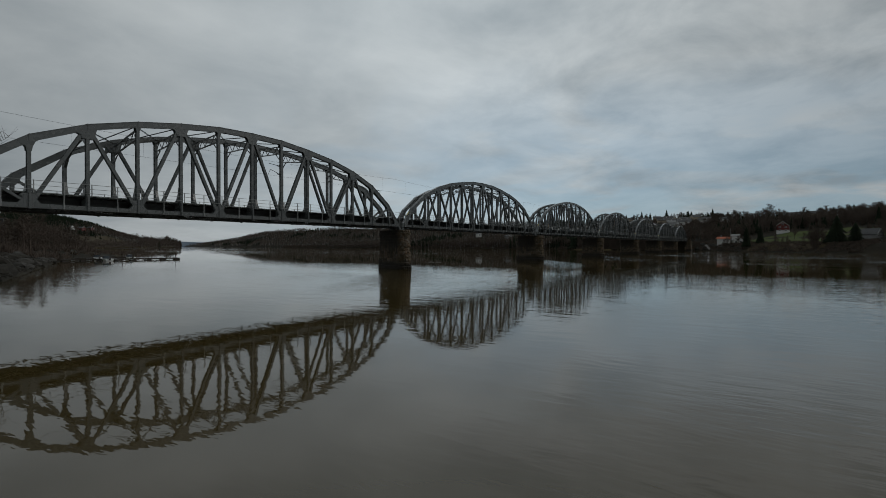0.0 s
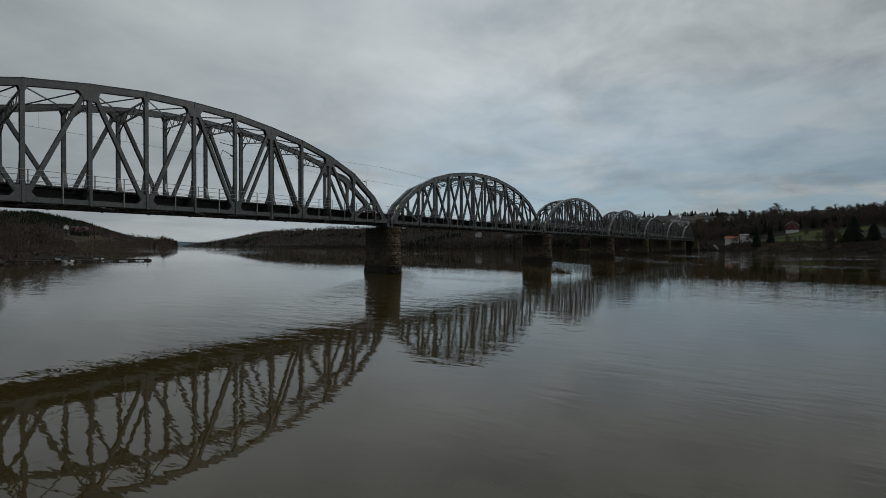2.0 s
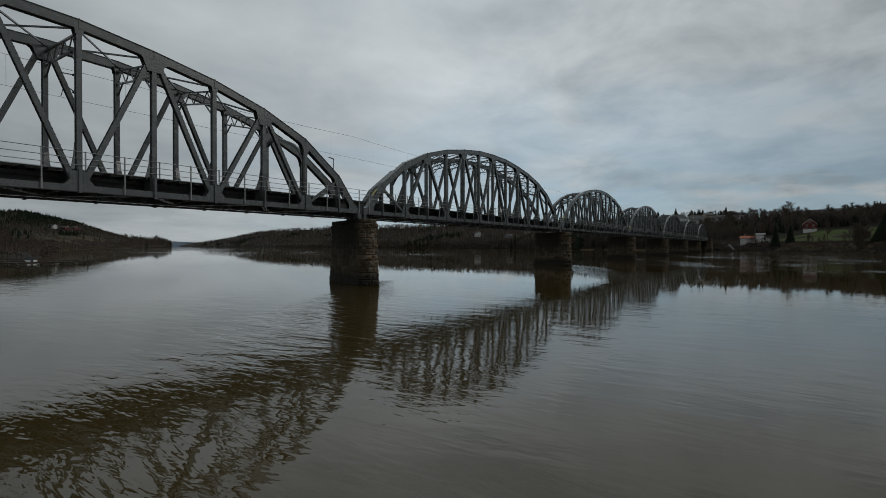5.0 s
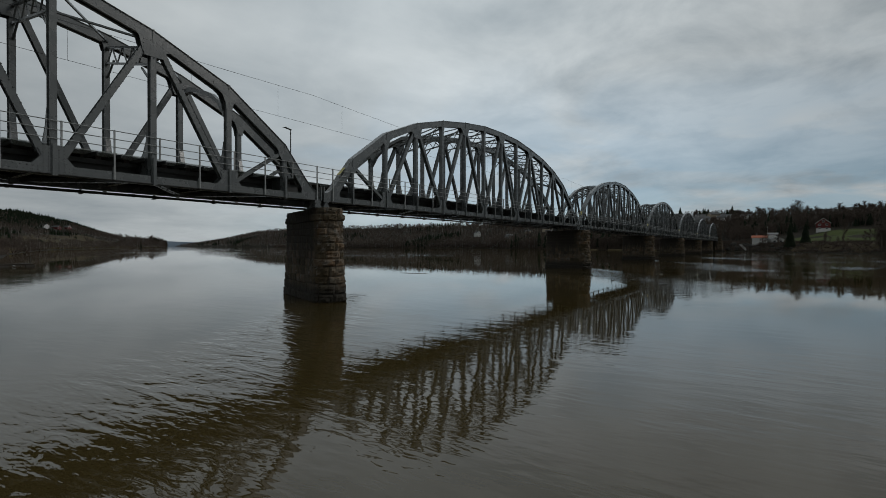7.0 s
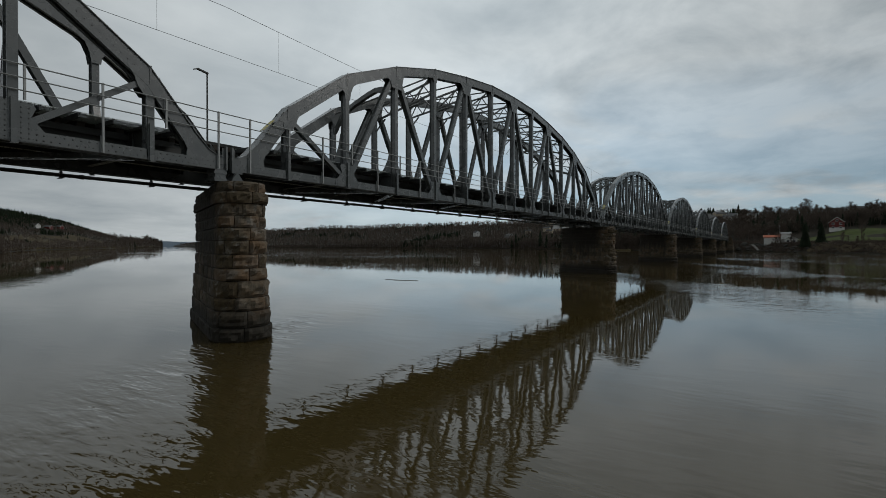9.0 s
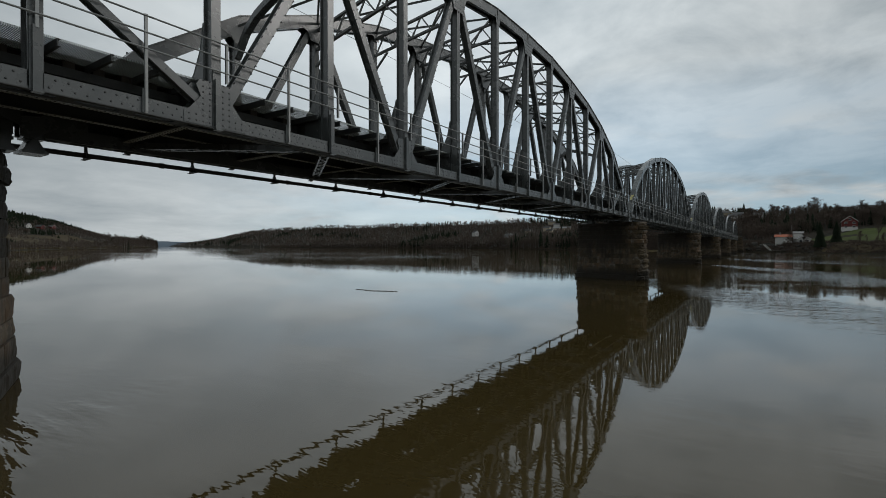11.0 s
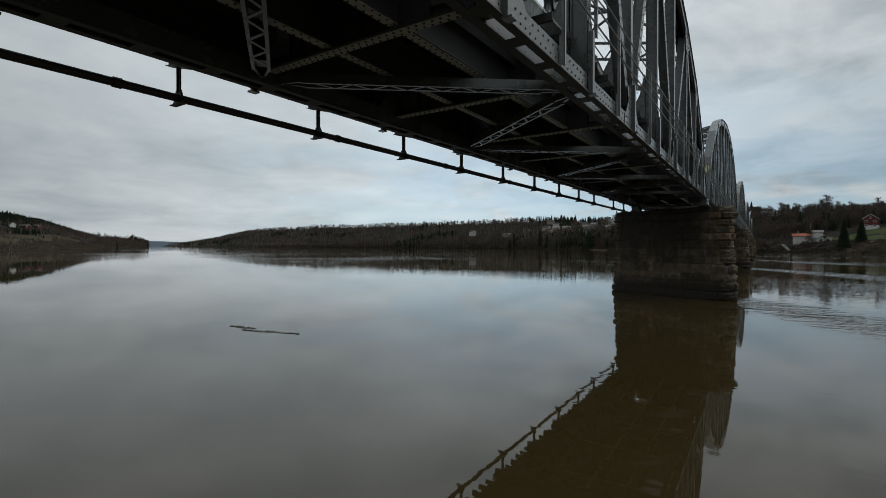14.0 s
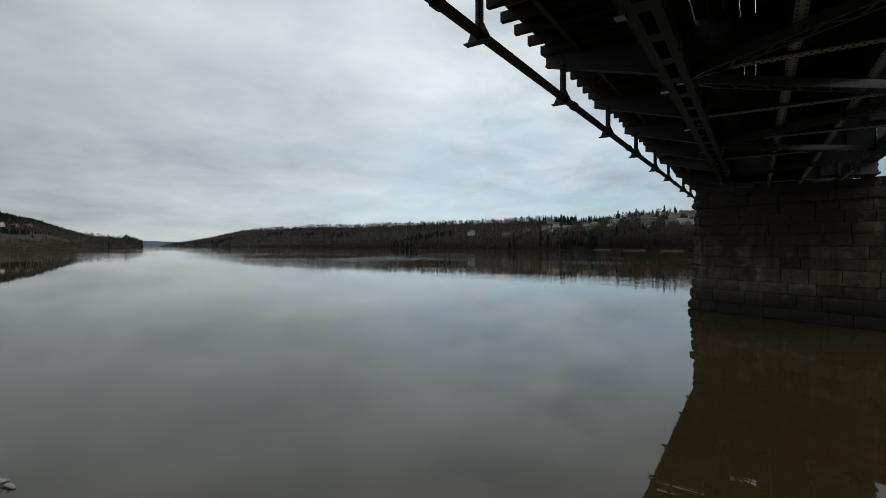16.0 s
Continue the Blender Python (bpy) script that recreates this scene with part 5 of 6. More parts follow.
# meadow below the barn and pale reeds along the shores
bm = bmesh.new()
rows = []
for k in range(25):
    rows.append([bm.verts.new(RIGHT.at(0.262 + 0.125 * k / 24, 0.15 + 0.027 * j + 0.02 * math.sin(k * 0.9)) + Vector((0, 0, 0.16))) for j in range(13)])
for a, b in zip(rows, rows[1:]):
    for j in range(12):
        bm.faces.new((a[j], a[j + 1], b[j + 1], b[j]))
bmesh.ops.recalc_face_normals(bm, faces=bm.faces[:])
tagged(part("meadow", bm, GRASS, None), "sloping green meadow below the red barn", "grass", kind="structure")


def patch(bank, name, label, material, s0, s1, u0, u1, lift):
    """A sheet of another growth lying on a bank."""
    bm = bmesh.new()
    rows = [[bm.verts.new(bank.at(s0 + (s1 - s0) * k / 24, u0 + (u1 - u0) * j / 10 + 0.02 * math.sin(k * 0.9)) + Vector((0, 0, lift))) for j in range(11)] for k in range(25)]
    for a, b in zip(rows, rows[1:]):
        for j in range(10):
            bm.faces.new((a[j], a[j + 1], b[j + 1], b[j]))
    bmesh.ops.recalc_face_normals(bm, faces=bm.faces[:])
    tagged(part(name, bm, material, None), label, "grass", kind="structure")


patch(LEFT, "field", "dry tan field on the slope of the hill", FIELD, 0.63, 0.82, 0.16, 0.49, 0.5)
patch(RIGHT, "shore_grass", "withered brown grass on the shore below the meadow", FIELD, 0.24, 0.345, 0.012, 0.12, 0.12)


def reed_strip(bank, s0, s1, u0, u1, n, label):
    vs, fs = [], []
    r = random.Random(int(s0 * 1000))
    for k in range(n):
        p = bank.at(r.uniform(s0, s1), r.uniform(u0, u1))
        h, w = r.uniform(0.8, 1.9), r.uniform(0.3, 0.9)
        a = r.uniform(0, math.tau)
        i = len(vs)
        vs += [(p.x - w * math.cos(a), p.y - w * math.sin(a), p.z - 0.3), (p.x + w * math.cos(a), p.y + w * math.sin(a), p.z - 0.3), (p.x + r.uniform(-0.3, 0.3), p.y + r.uniform(-0.3, 0.3), p.z + h)]
        fs.append((i, i + 1, i + 2))
    tagged(mesh_object("reeds", vs, fs, REED), label, "reeds", kind="stuff")


reed_strip(LEFT, 0.58, 0.90, 0.004, 0.03, 2600, "pale dry reeds along the wooded shore")
reed_strip(RIGHT, 0.40, 0.60, 0.002, 0.02, 700, "thin pale reeds at the foot of the wood")


# ------------------------------------------------------------ stones of the left bank
def boulder(x, y, z, r, seed):
    g = random.Random(seed)
    bm = bmesh.new()
    bmesh.ops.create_icosphere(bm, subdivisions=2, radius=1)
    sx, sy, sz = (g.uniform(0.7, 1.3) for _ in range(3))
    for v in bm.verts:
        k = 1 + 0.45 * noise.noise(v.co * 1.3 + Vector((seed, 0, 0))) + 0.15 * noise.noise(v.co * 3.5 + Vector((0, seed, 0)))
        v.co = Vector((v.co.x * sx, v.co.y * sy, v.co.z * sz * 0.7)) * k * r
    ob = part("boulder", bm, ROCK, None)
    ob.matrix_basis = pose(x, y, z, 0, 0, g.uniform(0, 360))
    return tagged(ob, "angular grey boulder on the river's edge", "rock", "bank boulders")


g = random.Random(8)
for k in range(110):
    p = LEFT.at(g.uniform(0.135, 0.40), g.uniform(0.0, 0.14) ** 1.2 - 0.004 if g.random() < 0.8 else g.uniform(0, 0.25))
    r = g.uniform(0.35, 1.25)
    boulder(p.x, p.y, p.z + 0.1 * r, r, k)
pebble = bmesh.new()
bmesh.ops.create_icosphere(pebble, subdivisions=1, radius=1)
shape_v = np.array([tuple(v.co) for v in pebble.verts])
shape_f = np.array([[v.index for v in f.verts] for f in pebble.faces])
pebble.free()
RUBBLE = [(shape_v * (np.random.RandomState(40 + k).uniform(0.6, 1.25, (len(shape_v), 1))) * (1.0, 0.8, 0.55), shape_f) for k in range(6)]
spots = []
for k in range(2600):
    p = LEFT.at(g.uniform(0.10, 0.42), g.uniform(0.0, 0.42) ** 1.5 - 0.003)
    spots.append((p.x, p.y, p.z, g.uniform(0.12, 0.5), 1.0))
v, f = crowd(RUBBLE, spots, random.Random(12))
tagged(mesh_object("rubble", v, f, ROCK), "grey broken stones strewn over the river bank", "stones", kind="stuff")
for k in range(60):
    p = RIGHT.at(g.uniform(0.325, 0.405), g.uniform(-0.004, 0.05))
    r = g.uniform(0.6, 2.0)
    boulder(p.x, p.y, p.z - 0.1 * r, r, 300 + k)


# ------------------------------------------------------------ houses
def house(name, label, x, y, z, turn, w, d, h, rise, wall, roof, rows=1, cols=3, foot=None, over=0.4, plain=False):
    """A gabled house: w along its ridge, d across, h to the eaves. Front at -y of its own frame, gables at its ends."""
    root = new(name)
    tagged(root, label, "house")
    bm = bmesh.new()
    v = [(-w / 2, -d / 2), (w / 2, -d / 2), (w / 2, d / 2), (-w / 2, d / 2)]
    a = [bm.verts.new((*p, -1.5)) for p in v]
    b = [bm.verts.new((*p, h)) for p in v]
    e, f = bm.verts.new((-w / 2, 0, h + rise)), bm.verts.new((w / 2, 0, h + rise))
    for i in range(4):
        j = (i + 1) % 4
        if i == 1:
            bm.faces.new((a[1], a[2], b[2], f, b[1]))
        elif i == 3:
            bm.faces.new((a[3], a[0], b[0], e, b[3]))
        else:
            bm.faces.new((a[i], a[j], b[j], b[i]))
    part("wall", bm, wall, root)
    for s in (-1, 1):
        bm = bmesh.new()
        k = rise / (d / 2)
        y0, y1 = 0.0, s * (d / 2 + over)
        z0, z1 = h + rise, h - over * k
        solid(bm, [(-w / 2 - over, y0, z0 + 0.02), (w / 2 + over, y0, z0 + 0.02), (w / 2 + over, y1, z1 + 0.02), (-w / 2 - over, y1, z1 + 0.02), (-w / 2 - over, y0, z0 + 0.22), (w / 2 + over, y0, z0 + 0.22), (w / 2 + over, y1, z1 + 0.22), (-w / 2 - over, y1, z1 + 0.22)])
        bmesh.ops.recalc_face_normals(bm, faces=bm.faces[:])
        part("roof", bm, roof, root)
        for q in (-1, 1):
            bm = bmesh.new()
            bar(bm, (q * (w / 2 + over + 0.03), 0, z0 + 0.05), (q * (w / 2 + over + 0.03), y1, z1 + 0.05), 0.26, 0.05, (1, 0, 0))
            part("barge_board", bm, WHITE_WALL, root)
    if foot:
        bm = bmesh.new()
        box(bm, -w / 2 - 0.06, w / 2 + 0.06, -d / 2 - 0.06, d / 2 + 0.06, -1.6, foot)
        part("foundation", bm, WHITE_WALL, root)

    def window(px, py, pz, ww, wh, facing):
        bm = bmesh.new()
        if facing == "y":
            box(bm, px - ww / 2 - 0.12, px + ww / 2 + 0.12, py - 0.05, py + 0.05, pz - wh / 2 - 0.12, pz + wh / 2 + 0.12)
        else:
            box(bm, px - 0.05, px + 0.05, py - ww / 2 - 0.12, py + ww / 2 + 0.12, pz - wh / 2 - 0.12, pz + wh / 2 + 0.12)
        win = part("window", bm, WHITE_WALL, root)
        bm = bmesh.new()
        if facing == "y":
            box(bm, px - ww / 2, px + ww / 2, py - 0.08, py + 0.08, pz - wh / 2, pz + wh / 2)
        else:
            box(bm, px - 0.08, px + 0.08, py - ww / 2, py + ww / 2, pz - wh / 2, pz + wh / 2)
        part("pane", bm, WINDOW, win)

    level = h / rows
    for r in range(rows):
        zz = level * (r + 0.55)
        for c in range(cols):
            window(-w / 2 + w * (c + 0.5) / cols, -d / 2, zz, min(1.3, w / cols * 0.45), level * 0.42, "y")
        for c in range(0 if plain else 2):
            for s in (-1, 1):
                window(s * w / 2, -d / 2 + d * (c + 0.5) / 2, zz, 1.1, level * 0.42, "x")
    for s in () if plain else (-1, 1):
        window(s * w / 2, 0, h + rise * 0.35, 1.0, 1.1, "x")
    root.matrix_basis = pose(x, y, z, 0, 0, turn)
    return root


def chimney(root, x, z):
    bm = bmesh.new()
    box(bm, x - 0.35, x + 0.35, -0.35, 0.35, z - 1.2, z + 0.8)
    part("chimney", bm, GREY_WALL, root)


# the ridge of a house runs along its own x; a gable towards the river is turned to face -x
barn = house("red_barn", "dark red boarded barn with white trim above the meadow", 392, -57, ground_at(RIGHT, 392, -57) + 0.2, -4, 11.0, 7.6, 4.8, 3.1, RED_WALL, ROOF_DARK, 2, 3, 1.3)
home = house("white_house", "white two-storey house with a red tiled roof near the shore", 334, -21.5, ground_at(RIGHT, 334, -21.5) - 0.5, 88, 7.5, 6.5, 4.4, 1.2, WHITE_WALL, TILE_RED, 2, 3)
chimney(home, 1.5, 6.2)
house("white_annex", "white gabled house with a pale roof beside the shore", 333.5, -30.0, ground_at(RIGHT, 333.5, -30) - 0.4, 10, 8.0, 6.0, 2.6, 1.6, WHITE_WALL, GREY_WALL, 1, 3)
house("white_upper_house", "narrow white house rising behind the annex", 340, -28.5, ground_at(RIGHT, 340, -28.5) - 0.4, 88, 4.6, 4.6, 5.2, 0.9, WHITE_WALL, GREY_WALL, 2, 2)
house("dark_roofed_house", "white house with a broad dark roof by the shore", 284, -93, ground_at(RIGHT, 284, -93) + 0.2, 62, 9.0, 7.0, 2.0, 2.9, GREY_WALL, ROOF_DARK, 1, 4)
house("red_cottage", "red cottage with white gable trim by the shore", 277, -104, ground_at(RIGHT, 277, -104) + 0.5, 150, 7.0, 6.0, 3.0, 2.2, RED_WALL, ROOF_DARK, 1, 2)
house("ridge_house", "white house with a dark roof on the ridge", 526, -9, ground_at(RIGHT, 526, -9) + 0.5, 95, 9.0, 7.0, 2.8, 1.8, WHITE_WALL, ROOF_DARK, 2, 4)
house("ridge_house", "long grey house on the wooded ridge", 530, -70, ground_at(RIGHT, 530, -70) + 0.5, 95, 14.0, 7.0, 4.2, 2.2, GREY_WALL, ROOF_DARK, 2, 5)
house("ridge_house", "pale house among the trees on the ridge", 526, -84, ground_at(RIGHT, 526, -84) + 0.5, 95, 12.0, 7.0, 4.6, 2.6, BEIGE_WALL, ROOF_DARK, 2, 4)
house("slope_house", "small white house in the bare woods on the slope", 640, 355, ground_at(RIGHT, 640, 355) + 0.5, 60, 9.0, 7.0, 5.0, 2.5, WHITE_WALL, ROOF_DARK, 2, 3)
house("slope_house", "grey house low on the wooded slope", 600, 280, ground_at(RIGHT, 600, 280) + 0.5, 60, 12.0, 7.0, 3.5, 1.6, GREY_WALL, ROOF_DARK, 1, 4)
house("hilltop_farm", "white farmhouse on the open hilltop", 800, 640, ground_at(RIGHT, 800, 640) + 0.5, 50, 15.0, 8.0, 5.0, 3.4, WHITE_WALL, ROOF_DARK, 2, 4)
house("hilltop_farm", "pale farm building on the open hilltop", 820, 585, ground_at(RIGHT, 820, 585) + 0.5, 50, 13.0, 8.0, 4.5, 3.0, WHITE_WALL, GREY_WALL, 1, 3)
for s, u, w, h, wall, label in ((0.802, 0.71, 9, 3.4, WHITE_WALL, "white farmhouse below the forested hill"), (0.815, 0.70, 11, 3.0, RED_WALL, "red farm building below the forested hill"), (0.827, 0.69, 9, 2.6, RED_WALL, "low red barn below the forested hill")):
    p = LEFT.at(s, u)
    house("hill_farm", label, p.x, p.y, p.z + 0.6, 120, w, 9.0, h, 3.0, wall, ROOF_DARK, 2, 3)
for p, turn in PLOTS:
    wall, tone = g.choice(((WHITE_WALL, "white"), (WHITE_WALL, "white"), (GREY_WALL, "grey"), (BEIGE_WALL, "beige"), (GREY_WALL, "grey"), (WHITE_WALL, "white"), (BEIGE_WALL, "beige")))
    house("hillside_house", tone + " detached house among trees on the hillside", p.x, p.y, p.z + 0.6, 105 + turn, g.uniform(6.5, 11), 6.0, g.uniform(2.4, 3.8), g.uniform(1.4, 2.2), wall, g.choice((ROOF_DARK, ROOF_DARK, ROOF_DARK, GREY_WALL)), 1, 3, plain=True)
p = RIGHT.at(0.555, 0.66)
house("long_building", "long low white building on the open slope", p.x, p.y, p.z + 1, 78, 34, 9, 4.2, 0.6, WHITE_WALL, GREY_WALL, 1, 9)


root = new("flagpole")
tagged(root, "tall white flagpole behind the shore house", "flagpole")
bm = bmesh.new()
tube(bm, (0, 0, 0), (0, 0, 10.5), 0.09, 0.05, 8)
part("pole", bm, WHITE_WALL, root)
bm = bmesh.new()
tube(bm, (0, 0, 10.5), (0, 0, 10.75), 0.10, 0.04, 8)
part("knob", bm, WHITE_WALL, root)
root.matrix_basis = pose(336, -25.5, ground_at(RIGHT, 336, -25.5))

root = new("landing_stage")
tagged(root, "dark timber landing stage on posts by the shore", "jetty", "jetties")
bm = bmesh.new()
box(bm, -1.6, 1.6, -4.2, 4.2, 1.0, 1.18)
part("deck", bm, TIMBER, root)
for k in range(5):
    for q in (-1.4, 1.4):
        bm = bmesh.new()
        tube(bm, (q, -4 + 2 * k, -2), (q, -4 + 2 * k, 2.0), 0.12, 0.12, 8)
        part("post", bm, TIMBER, root)
bm = bmesh.new()
for k in range(9):
    box(bm, 1.6 + 0.5 * k, 2.1 + 0.5 * k, 1.4, 2.6, 1.1 + 0.38 * k, 1.2 + 0.38 * k)
for q in (1.35, 2.6):
    bar(bm, (1.6, q, 1.0), (6.2, q, 4.5), 0.2, 0.06)
part("stair", bm, WHITE_WALL, root, "weathered white stair up the bank")
root.matrix_basis = pose(309, -18, 0, 0, 0, 42)


def apartment(x, y, z, turn):
    """A plastered stair tower with glazed balcony storeys beside it."""
    root = new("apartment_block")
    tagged(root, "beige apartment block with dark glazed balconies behind the bank", "building")
    bm = bmesh.new()
    box(bm, -4.5, 0, 0, 9, -4, 14.5)
    part("stair_tower", bm, BEIGE_WALL, root)
    bm = bmesh.new()
    box(bm, 0.02, 9, 1.5, 9, -4, 12)
    part("wall", bm, GREY_WALL, root)
    for k in range(4):
        bm = bmesh.new()
        box(bm, 0.05, 9.4, -0.4, 1.5, 0.2 + 3 * k, 0.45 + 3 * k)
        bal = part("balcony", bm, BEIGE_WALL, root)
        bm = bmesh.new()
        box(bm, 0.1, 9.3, -0.42, -0.36, 0.45 + 3 * k, 1.5 + 3 * k)
        part("balustrade", bm, WINDOW, bal)
        for c in range(3):
            bm = bmesh.new()
            box(bm, 0.6 + 2.9 * c, 3.0 + 2.9 * c, 1.42, 1.5, 0.6 + 3 * k, 2.8 + 3 * k)
            part("window", bm, WINDOW, root)
    bm = bmesh.new()
    box(bm, -0.2, 9.3, -0.5, 9.2, 12.02, 12.3)
    part("roof", bm, ROOF_DARK, root)
    root.matrix_basis = pose(x, y, z, 0, 0, turn)


apartment(2, 246, 4.5, 10)


# ------------------------------------------------------------ landing stages, boats and floating things
def jetty(x, y, turn, length, label):
    root = new("floating_jetty")
    tagged(root, label, "jetty", "jetties")
    bm = bmesh.new()
    box(bm, 0, 0.42, -1.1, 1.1, 0.42, 0.5)
    first = part("deck_plank", bm, TIMBER, root)
    for k in range(1, int(length / 0.45)):
        twin("deck_plank", first, pose(0.45 * k, 0, 0))
    for y0 in (-0.95, 0.95):
        bm = bmesh.new()
        box(bm, 0, length, y0 - 0.08, y0 + 0.08, 0.2, 0.42)
        part("edge_beam", bm, TIMBER, root)
    k = 1.0
    while k < length:
        bm = bmesh.new()
        box(bm, k - 0.6, k + 0.6, -1.0, 1.0, -0.4, 0.2)
        part("float", bm, PIPE, root)
        k += 3.5
    for k in (0.3, length * 0.5, length - 0.3):
        bm = bmesh.new()
        tube(bm, (k, 1.15, -2), (k, 1.15, 1.8), 0.09, sides=8)
        part("mooring_post", bm, TIMBER, root)
    k = 2.0
    while k < length - 1:
        bm = bmesh.new()
        box(bm, k - 0.06, k + 0.06, -4.2, -1.1, 0.15, 0.3)
        part("mooring_boom", bm, GREY_WALL, root)
        k += 3.0
    root.matrix_basis = pose(x, y, 0, 0, 0, turn)


jetty(-17, 90, -8, 26, "dark floating timber jetty with mooring booms")
jetty(-21, 104, 2, 24, "long low timber jetty off the stony bank")
jetty(-24, 118, 4, 30, "outer timber jetty with mooring booms off the bank")


def boat(x, y, turn, length, label):
    root = new("small_boat")
    tagged(root, label, "boat", "moored boats")
    bm = bmesh.new()
    rings = []
    for k in range(9):
        f = k / 8
        w = 0.95 * (1 - f ** 3) + 0.02
        z = 0.55 + 0.35 * f ** 2
        px = (f - 0.5) * length
        rings.append([bm.verts.new((px, -w, z)), bm.verts.new((px, -w * 0.7, 0.05)), bm.verts.new((px, 0, -0.15)), bm.verts.new((px, w * 0.7, 0.05)), bm.verts.new((px, w, z)), bm.verts.new((px, w * 0.85, z - 0.04)), bm.verts.new((px, 0, 0.3)), bm.verts.new((px, -w * 0.85, z - 0.04))])
    for a, b in zip(rings, rings[1:]):
        for q in range(8):
            bm.faces.new((a[q], a[(q + 1) % 8], b[(q + 1) % 8], b[q]))
    bm.faces.new(rings[0][::-1])
    bm.faces.new(rings[-1])
    bmesh.ops.recalc_face_normals(bm, faces=bm.faces[:])
    part("hull", bm, HULL, root)
    bm = bmesh.new()
    solid(bm, [(-0.3, -0.7, 0.6), (0.9, -0.7, 0.6), (0.9, 0.7, 0.6), (-0.3, 0.7, 0.6), (-0.2, -0.6, 1.25), (0.5, -0.6, 1.25), (0.5, 0.6, 1.25), (-0.2, 0.6, 1.25)])
    part("windscreen", bm, WINDOW, root)
    bm = bmesh.new()
    box(bm, -length / 2 - 0.35, -length / 2, -0.18, 0.18, 0.2, 1.05)
    part("outboard_motor", bm, PIPE, root)
    root.matrix_basis = pose(x, y, 0, 0, 0, turn)


boat(-9.0, 85.5, 84, 5.2, "small white motor boat moored at the jetty")
boat(-5.5, 100.5, 80, 5.6, "white open boat lying at the far jetty")
boat(2.5, 100.8, 84, 4.8, "small white boat at the jetty's outer end")


def floe(x, y, turn, length, seed, icy, label):
    """A ragged raft of drifted reeds, a frayed dark mat with stalks, carrying a crust of wet white ice."""
    g = random.Random(seed)
    bend = lambda px: 0.05 * math.sin(px * 1.7 + seed) + 0.02 * math.sin(px * 6 + seed)
    taper = lambda px: max(0.12, 1 - abs(2 * px / length) ** 2.2)
    bm = bmesh.new()
    n = 90
    lo, hi = [], []
    for k in range(n):
        a = k * math.tau / n
        px = math.cos(a) * length / 2
        fray = 1 + 1.1 * noise.noise((px * 7 + seed, math.sin(a) * 2, 0)) + 0.7 * noise.noise((px * 19, seed, math.sin(a)))
        py = math.sin(a) * (0.16 - 0.05 * icy) * max(fray, 0.2) + bend(px)
        lo.append(bm.verts.new((px, py, -0.04)))
        hi.append(bm.verts.new((px * 0.985, py * 0.96, 0.006 + 0.010 * g.random())))
    for k in range(n):
        bm.faces.new((lo[k], lo[(k + 1) % n], hi[(k + 1) % n], hi[k]))
    bm.faces.new(hi)
    for k in range(int(length * 34)):
        px = g.uniform(-0.5, 0.5) * length
        py = bend(px) + g.gauss(-0.03, 0.09) * taper(px)
        a, r = g.gauss(-0.5, 0.6), g.uniform(0.03, 0.11)
        bar(bm, (px - r * math.cos(a), py - r * math.sin(a), 0.004), (px + r * math.cos(a), py + r * math.sin(a), g.uniform(0.006, 0.035)), 0.008, 0.008, (0, 0, 1))
    ob = part("drifting_debris", bm, DRIFT, None)
    bm = bmesh.new()
    for k in range(int(length * 190 * icy)):
        px = g.uniform(-0.49, 0.49 if icy > 0.5 else 0.35) * length
        if noise.noise((px * 3.0, seed, 4.0)) < 0.35 - 0.75 * icy:
            continue
        py = bend(px) + 0.03 + g.gauss(0, 0.05) * taper(px)
        r, turned = g.uniform(0.02, 0.06), g.gauss(0, 0.5)
        c, d = math.cos(turned), math.sin(turned)
        base = [bm.verts.new((px + r * (u * c - 0.5 * v * d), py + 0.7 * r * (u * d + 0.5 * v * c), 0.008)) for u, v in ((-1.7, 0), (-0.4, -1), (1.2, -0.7), (1.7, 0), (0.3, 1))]
        crown = [bm.verts.new((px + 0.5 * (b.co.x - px), py + 0.5 * (b.co.y - py), 0.022 + g.uniform(0.1, 0.5) * r)) for b in base]
        for q in range(5):
            bm.faces.new((base[q], base[(q + 1) % 5], crown[(q + 1) % 5], crown[q]))
        bm.faces.new(crown)
    part("ice_crust", bm, FOAM, ob, "wet grey-white ice")
    ob.matrix_basis = pose(x, y, 0, 0, 0, turn)
    tagged(ob, label, "debris", "drifting debris")


floe(29.53, 16.18, -81, 1.61, 3, 0.3, "short frayed raft of drifting dark reeds with scraps of ice")
floe(29.48, 14.17, -78, 2.87, 7, 1.0, "long thin raft of drifting reeds crusted with white ice")
g = random.Random(77)
for k in range(5):
    s = 0.415 + 0.03 * k
    p, q = RIGHT.at(s, -0.012), RIGHT.at(s + 0.018, -0.012)
    bm = bmesh.new()
    tube(bm, (p.x, p.y, 0.25), (q.x, q.y, 0.25), 0.55, 0.45, 8)
    tagged(part("floating_log", bm, REED, None), "pale boom log lying along the far shore", "log", "boom logs")


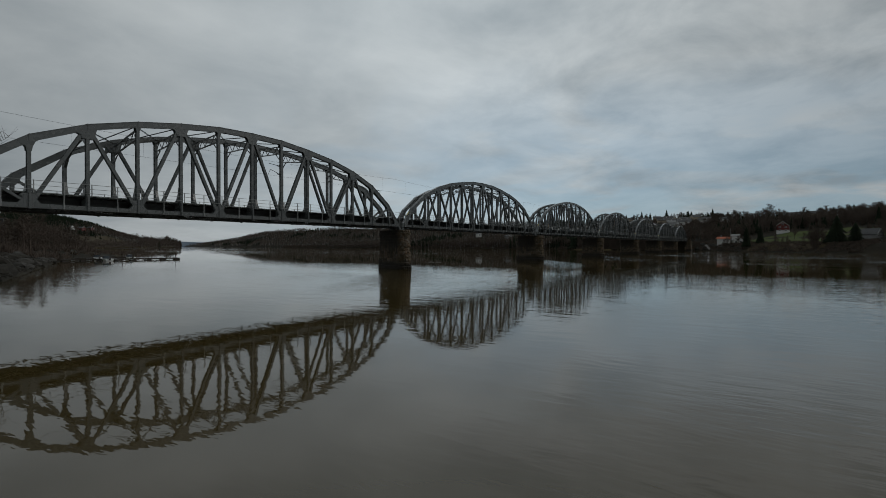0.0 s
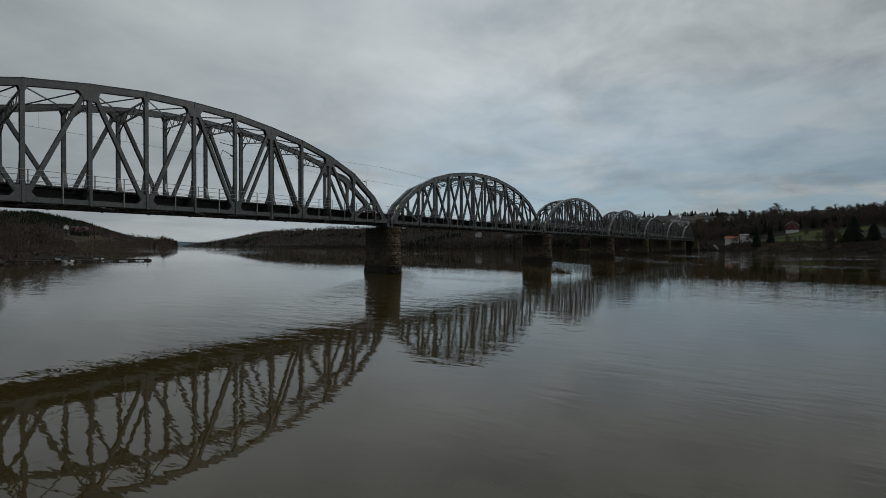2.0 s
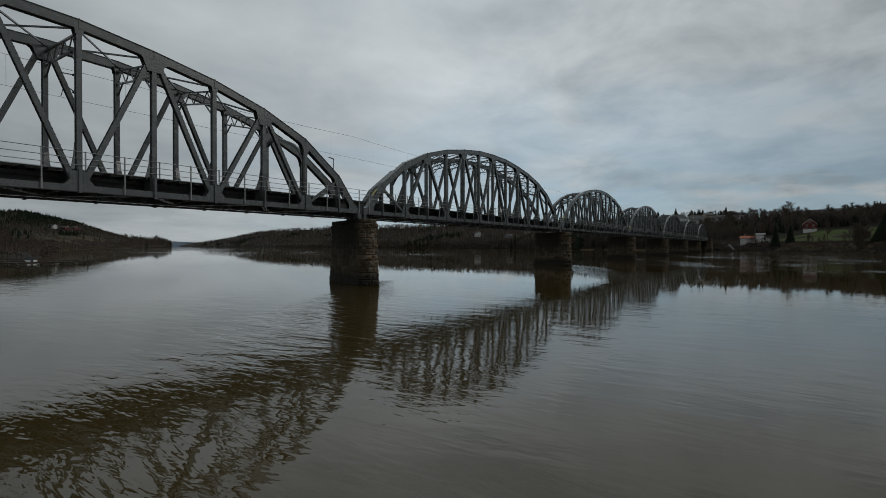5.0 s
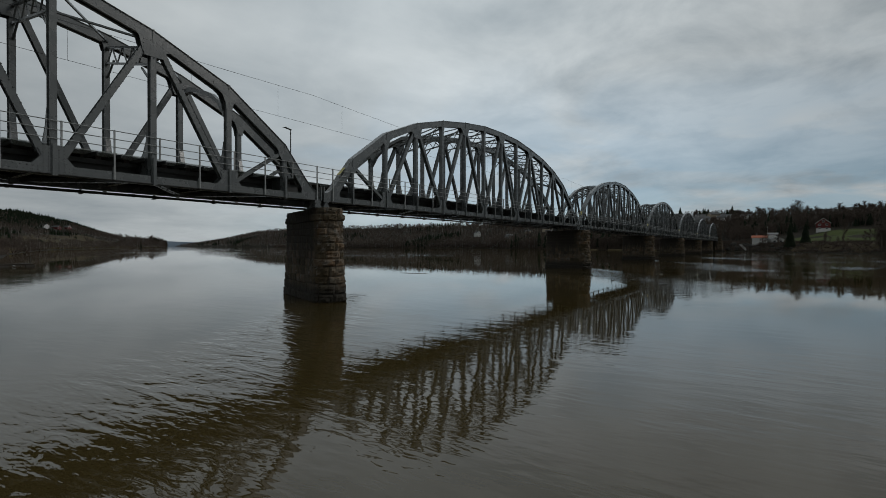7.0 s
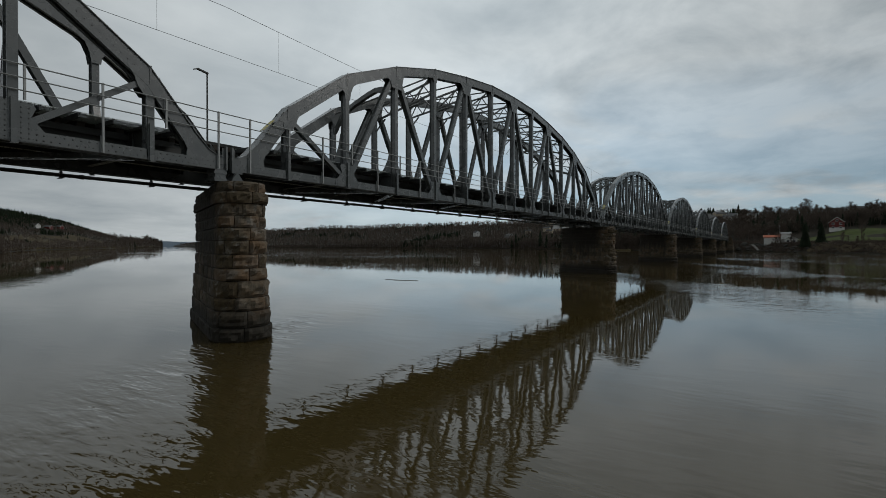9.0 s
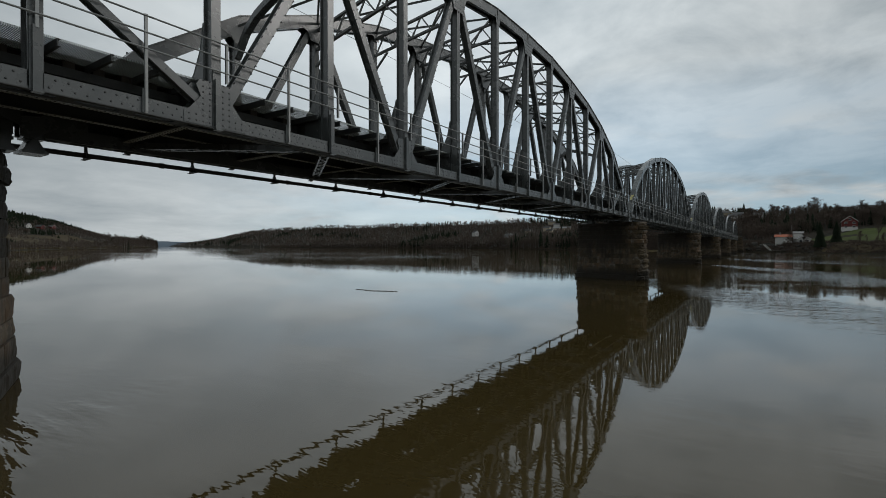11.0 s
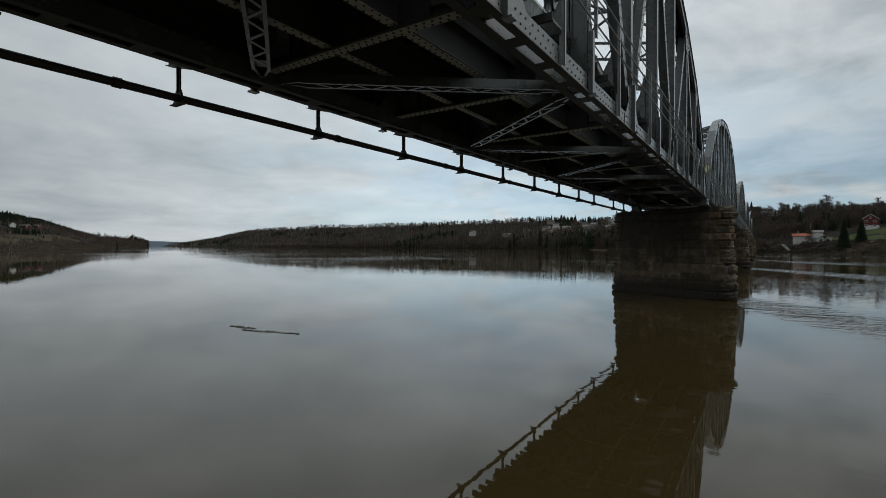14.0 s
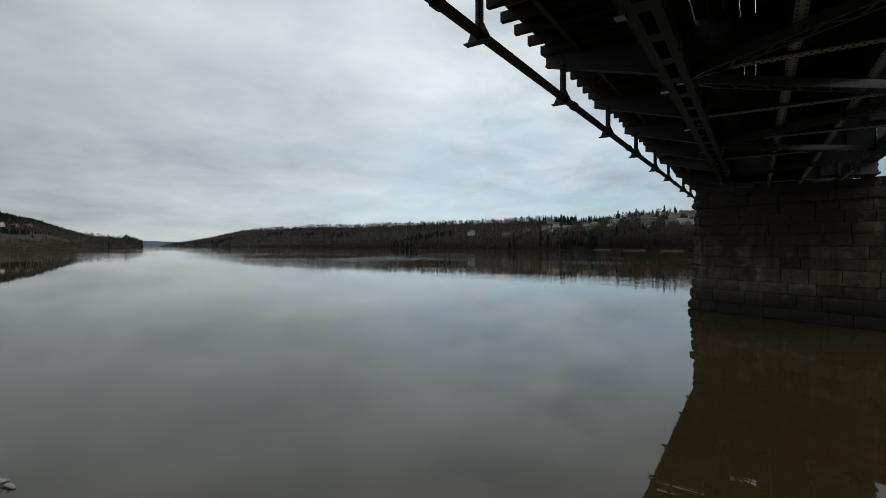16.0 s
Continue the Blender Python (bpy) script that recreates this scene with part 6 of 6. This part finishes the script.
# ------------------------------------------------------------ abutments
def abutment(x, toward, label):
    """A stone end to the bridge with a sloping wing. toward: +1 where the land lies at +x."""
    root = new("bridge_abutment")
    tagged(root, label, "abutment")
    z, c = -1.0, 0
    while z < 8.0:
        h = 0.62 if z < 6.0 else 0.5
        length = 15.0 if z < 6.3 else 15.0
        k = 0
        y = -1.9 if c % 2 else -2.3
        while y < 7.6:
            w = 1.25 + 0.2 * math.sin(3.1 * c + 1.7 * k)
            bm = bmesh.new()
            xs = (0.76 * (y + 1.9) * 0.5, length)
            box(bm, min(xs[0], 6), min(xs[0], 6) + 1.2, y + 0.015, min(y + w, 7.9) - 0.015, z + 0.015, z + h - 0.015)
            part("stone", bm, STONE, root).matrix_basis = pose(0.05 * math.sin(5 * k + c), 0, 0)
            y += w
            k += 1
        for k in range(4):
            bm = bmesh.new()
            reach = 1.2 + 1.9 * k
            if z < 7.4 - 1.15 * reach * 0.75:
                box(bm, reach + 0.02, reach + 1.88, -2.45 + 0.04 * math.sin(c * 2 + k), -1.4, z + 0.015, z + h - 0.015)
                part("wing_stone", bm, STONE, root)
            else:
                bm.free()
        z += h
        c += 1
    bm = bmesh.new()
    box(bm, 1.0, 26, -0.6, 7.9, -1.0, 7.2)
    part("fill", bm, EARTH, root)
    root.matrix_basis = pose(x, 0, 0) if toward > 0 else pose(x, 5.27, 0, 0, 0, 180)


abutment(6 * SPAN - 0.6, 1, "brown granite abutment with a sloping wing wall")


# ------------------------------------------------------------ overhead line
def overhead(name, label, height, r):
    root = new(name)
    tagged(root, label, "wire")
    for k in range(-1, 6):
        bm = bmesh.new()
        n = 18
        pts = [(k * SPAN + SPAN * q / n + 1.5, 2.62 + 0.10 * math.sin(q * math.pi / n), height(q / n)) for q in range(n + 1)]
        pts[0], pts[-1] = (pts[0][0], 2.62, pts[0][2]), (pts[-1][0], 2.62, pts[-1][2])
        rings = [[bm.verts.new((px, py + c * r, pz + d * r)) for c, d in ((-1, 0), (0, -1), (1, 0), (0, 1))] for px, py, pz in pts]
        for a, b in zip(rings, rings[1:]):
            for q in range(4):
                bm.faces.new((a[q], a[(q + 1) % 4], b[(q + 1) % 4], b[q]))
        part("wire_length", bm, WIRE, root)
    return root


carrier = overhead("carrier_wire", "thin dark overhead carrier wire above the track", lambda f: 14.75 - 4 * 0.45 * f * (1 - f), 0.011)
overhead("contact_wire", "thin dark contact wire above the railway track", lambda f: 12.58, 0.010)
for k in range(-1, 6):
    for q in range(9):
        f = (q + 0.5) / 9
        x = k * SPAN + SPAN * f + 1.5
        bm = bmesh.new()
        tube(bm, (x, 2.65, 12.58), (x, 2.65, 14.75 - 4 * 0.45 * f * (1 - f)), 0.006, sides=4)
        part("dropper", bm, WIRE, carrier)


def line_bracket(x):
    root = new("wire_bracket")
    tagged(root, "steel cantilever bracket with insulators holding the overhead wire", "bracket", "wire brackets")
    bm = bmesh.new()
    bar(bm, (0, 0.42, 13.4), (0, 2.6, 14.0), 0.06, 0.06)
    part("upper_arm", bm, WIRE, root)
    bm = bmesh.new()
    bar(bm, (0, 0.42, 12.4), (0, 2.2, 13.2), 0.05, 0.05)
    part("lower_arm", bm, WIRE, root)
    for z in (12.4, 13.4):
        bm = bmesh.new()
        for q in range(5):
            tube(bm, (0, 0.5 + 0.09 * q, z + 0.03 * q), (0, 0.55 + 0.09 * q, z + 0.015 + 0.03 * q), 0.07, 0.05, 8)
        part("insulator", bm, TIMBER, root)
    bm = bmesh.new()
    bar(bm, (0, 2.2, 13.2), (0, 2.75, 12.62), 0.03, 0.03)
    part("steady_arm", bm, WIRE, root)
    root.matrix_basis = pose(x, 0, 0)


for k in range(-1, 6):
    line_bracket(k * SPAN + NX[8])

# lamp on the far walkway above the pier
root = new("walkway_lamp")
tagged(root, "slim dark lamp post with a flat head on the walkway", "lamp", "walkway lamps")
bm = bmesh.new()
tube(bm, (0, 0, 8.16), (0, 0, 13.3), 0.055, 0.04, 8)
part("pole", bm, DARK_STEEL, root)
bm = bmesh.new()
bar(bm, (0.05, 0, 13.32), (-0.55, 0.0, 13.42), 0.07, 0.16)
bar(bm, (-0.55, 0, 13.42), (-0.75, 0.0, 13.33), 0.05, 0.14)
part("lamp_head", bm, DARK_STEEL, root)
bm = bmesh.new()
box(bm, -0.12, 0.12, -0.12, 0.12, 8.16, 8.2)
part("base_plate", bm, DARK_STEEL, root)
root.matrix_basis = pose(3.6, 7.72, 0)
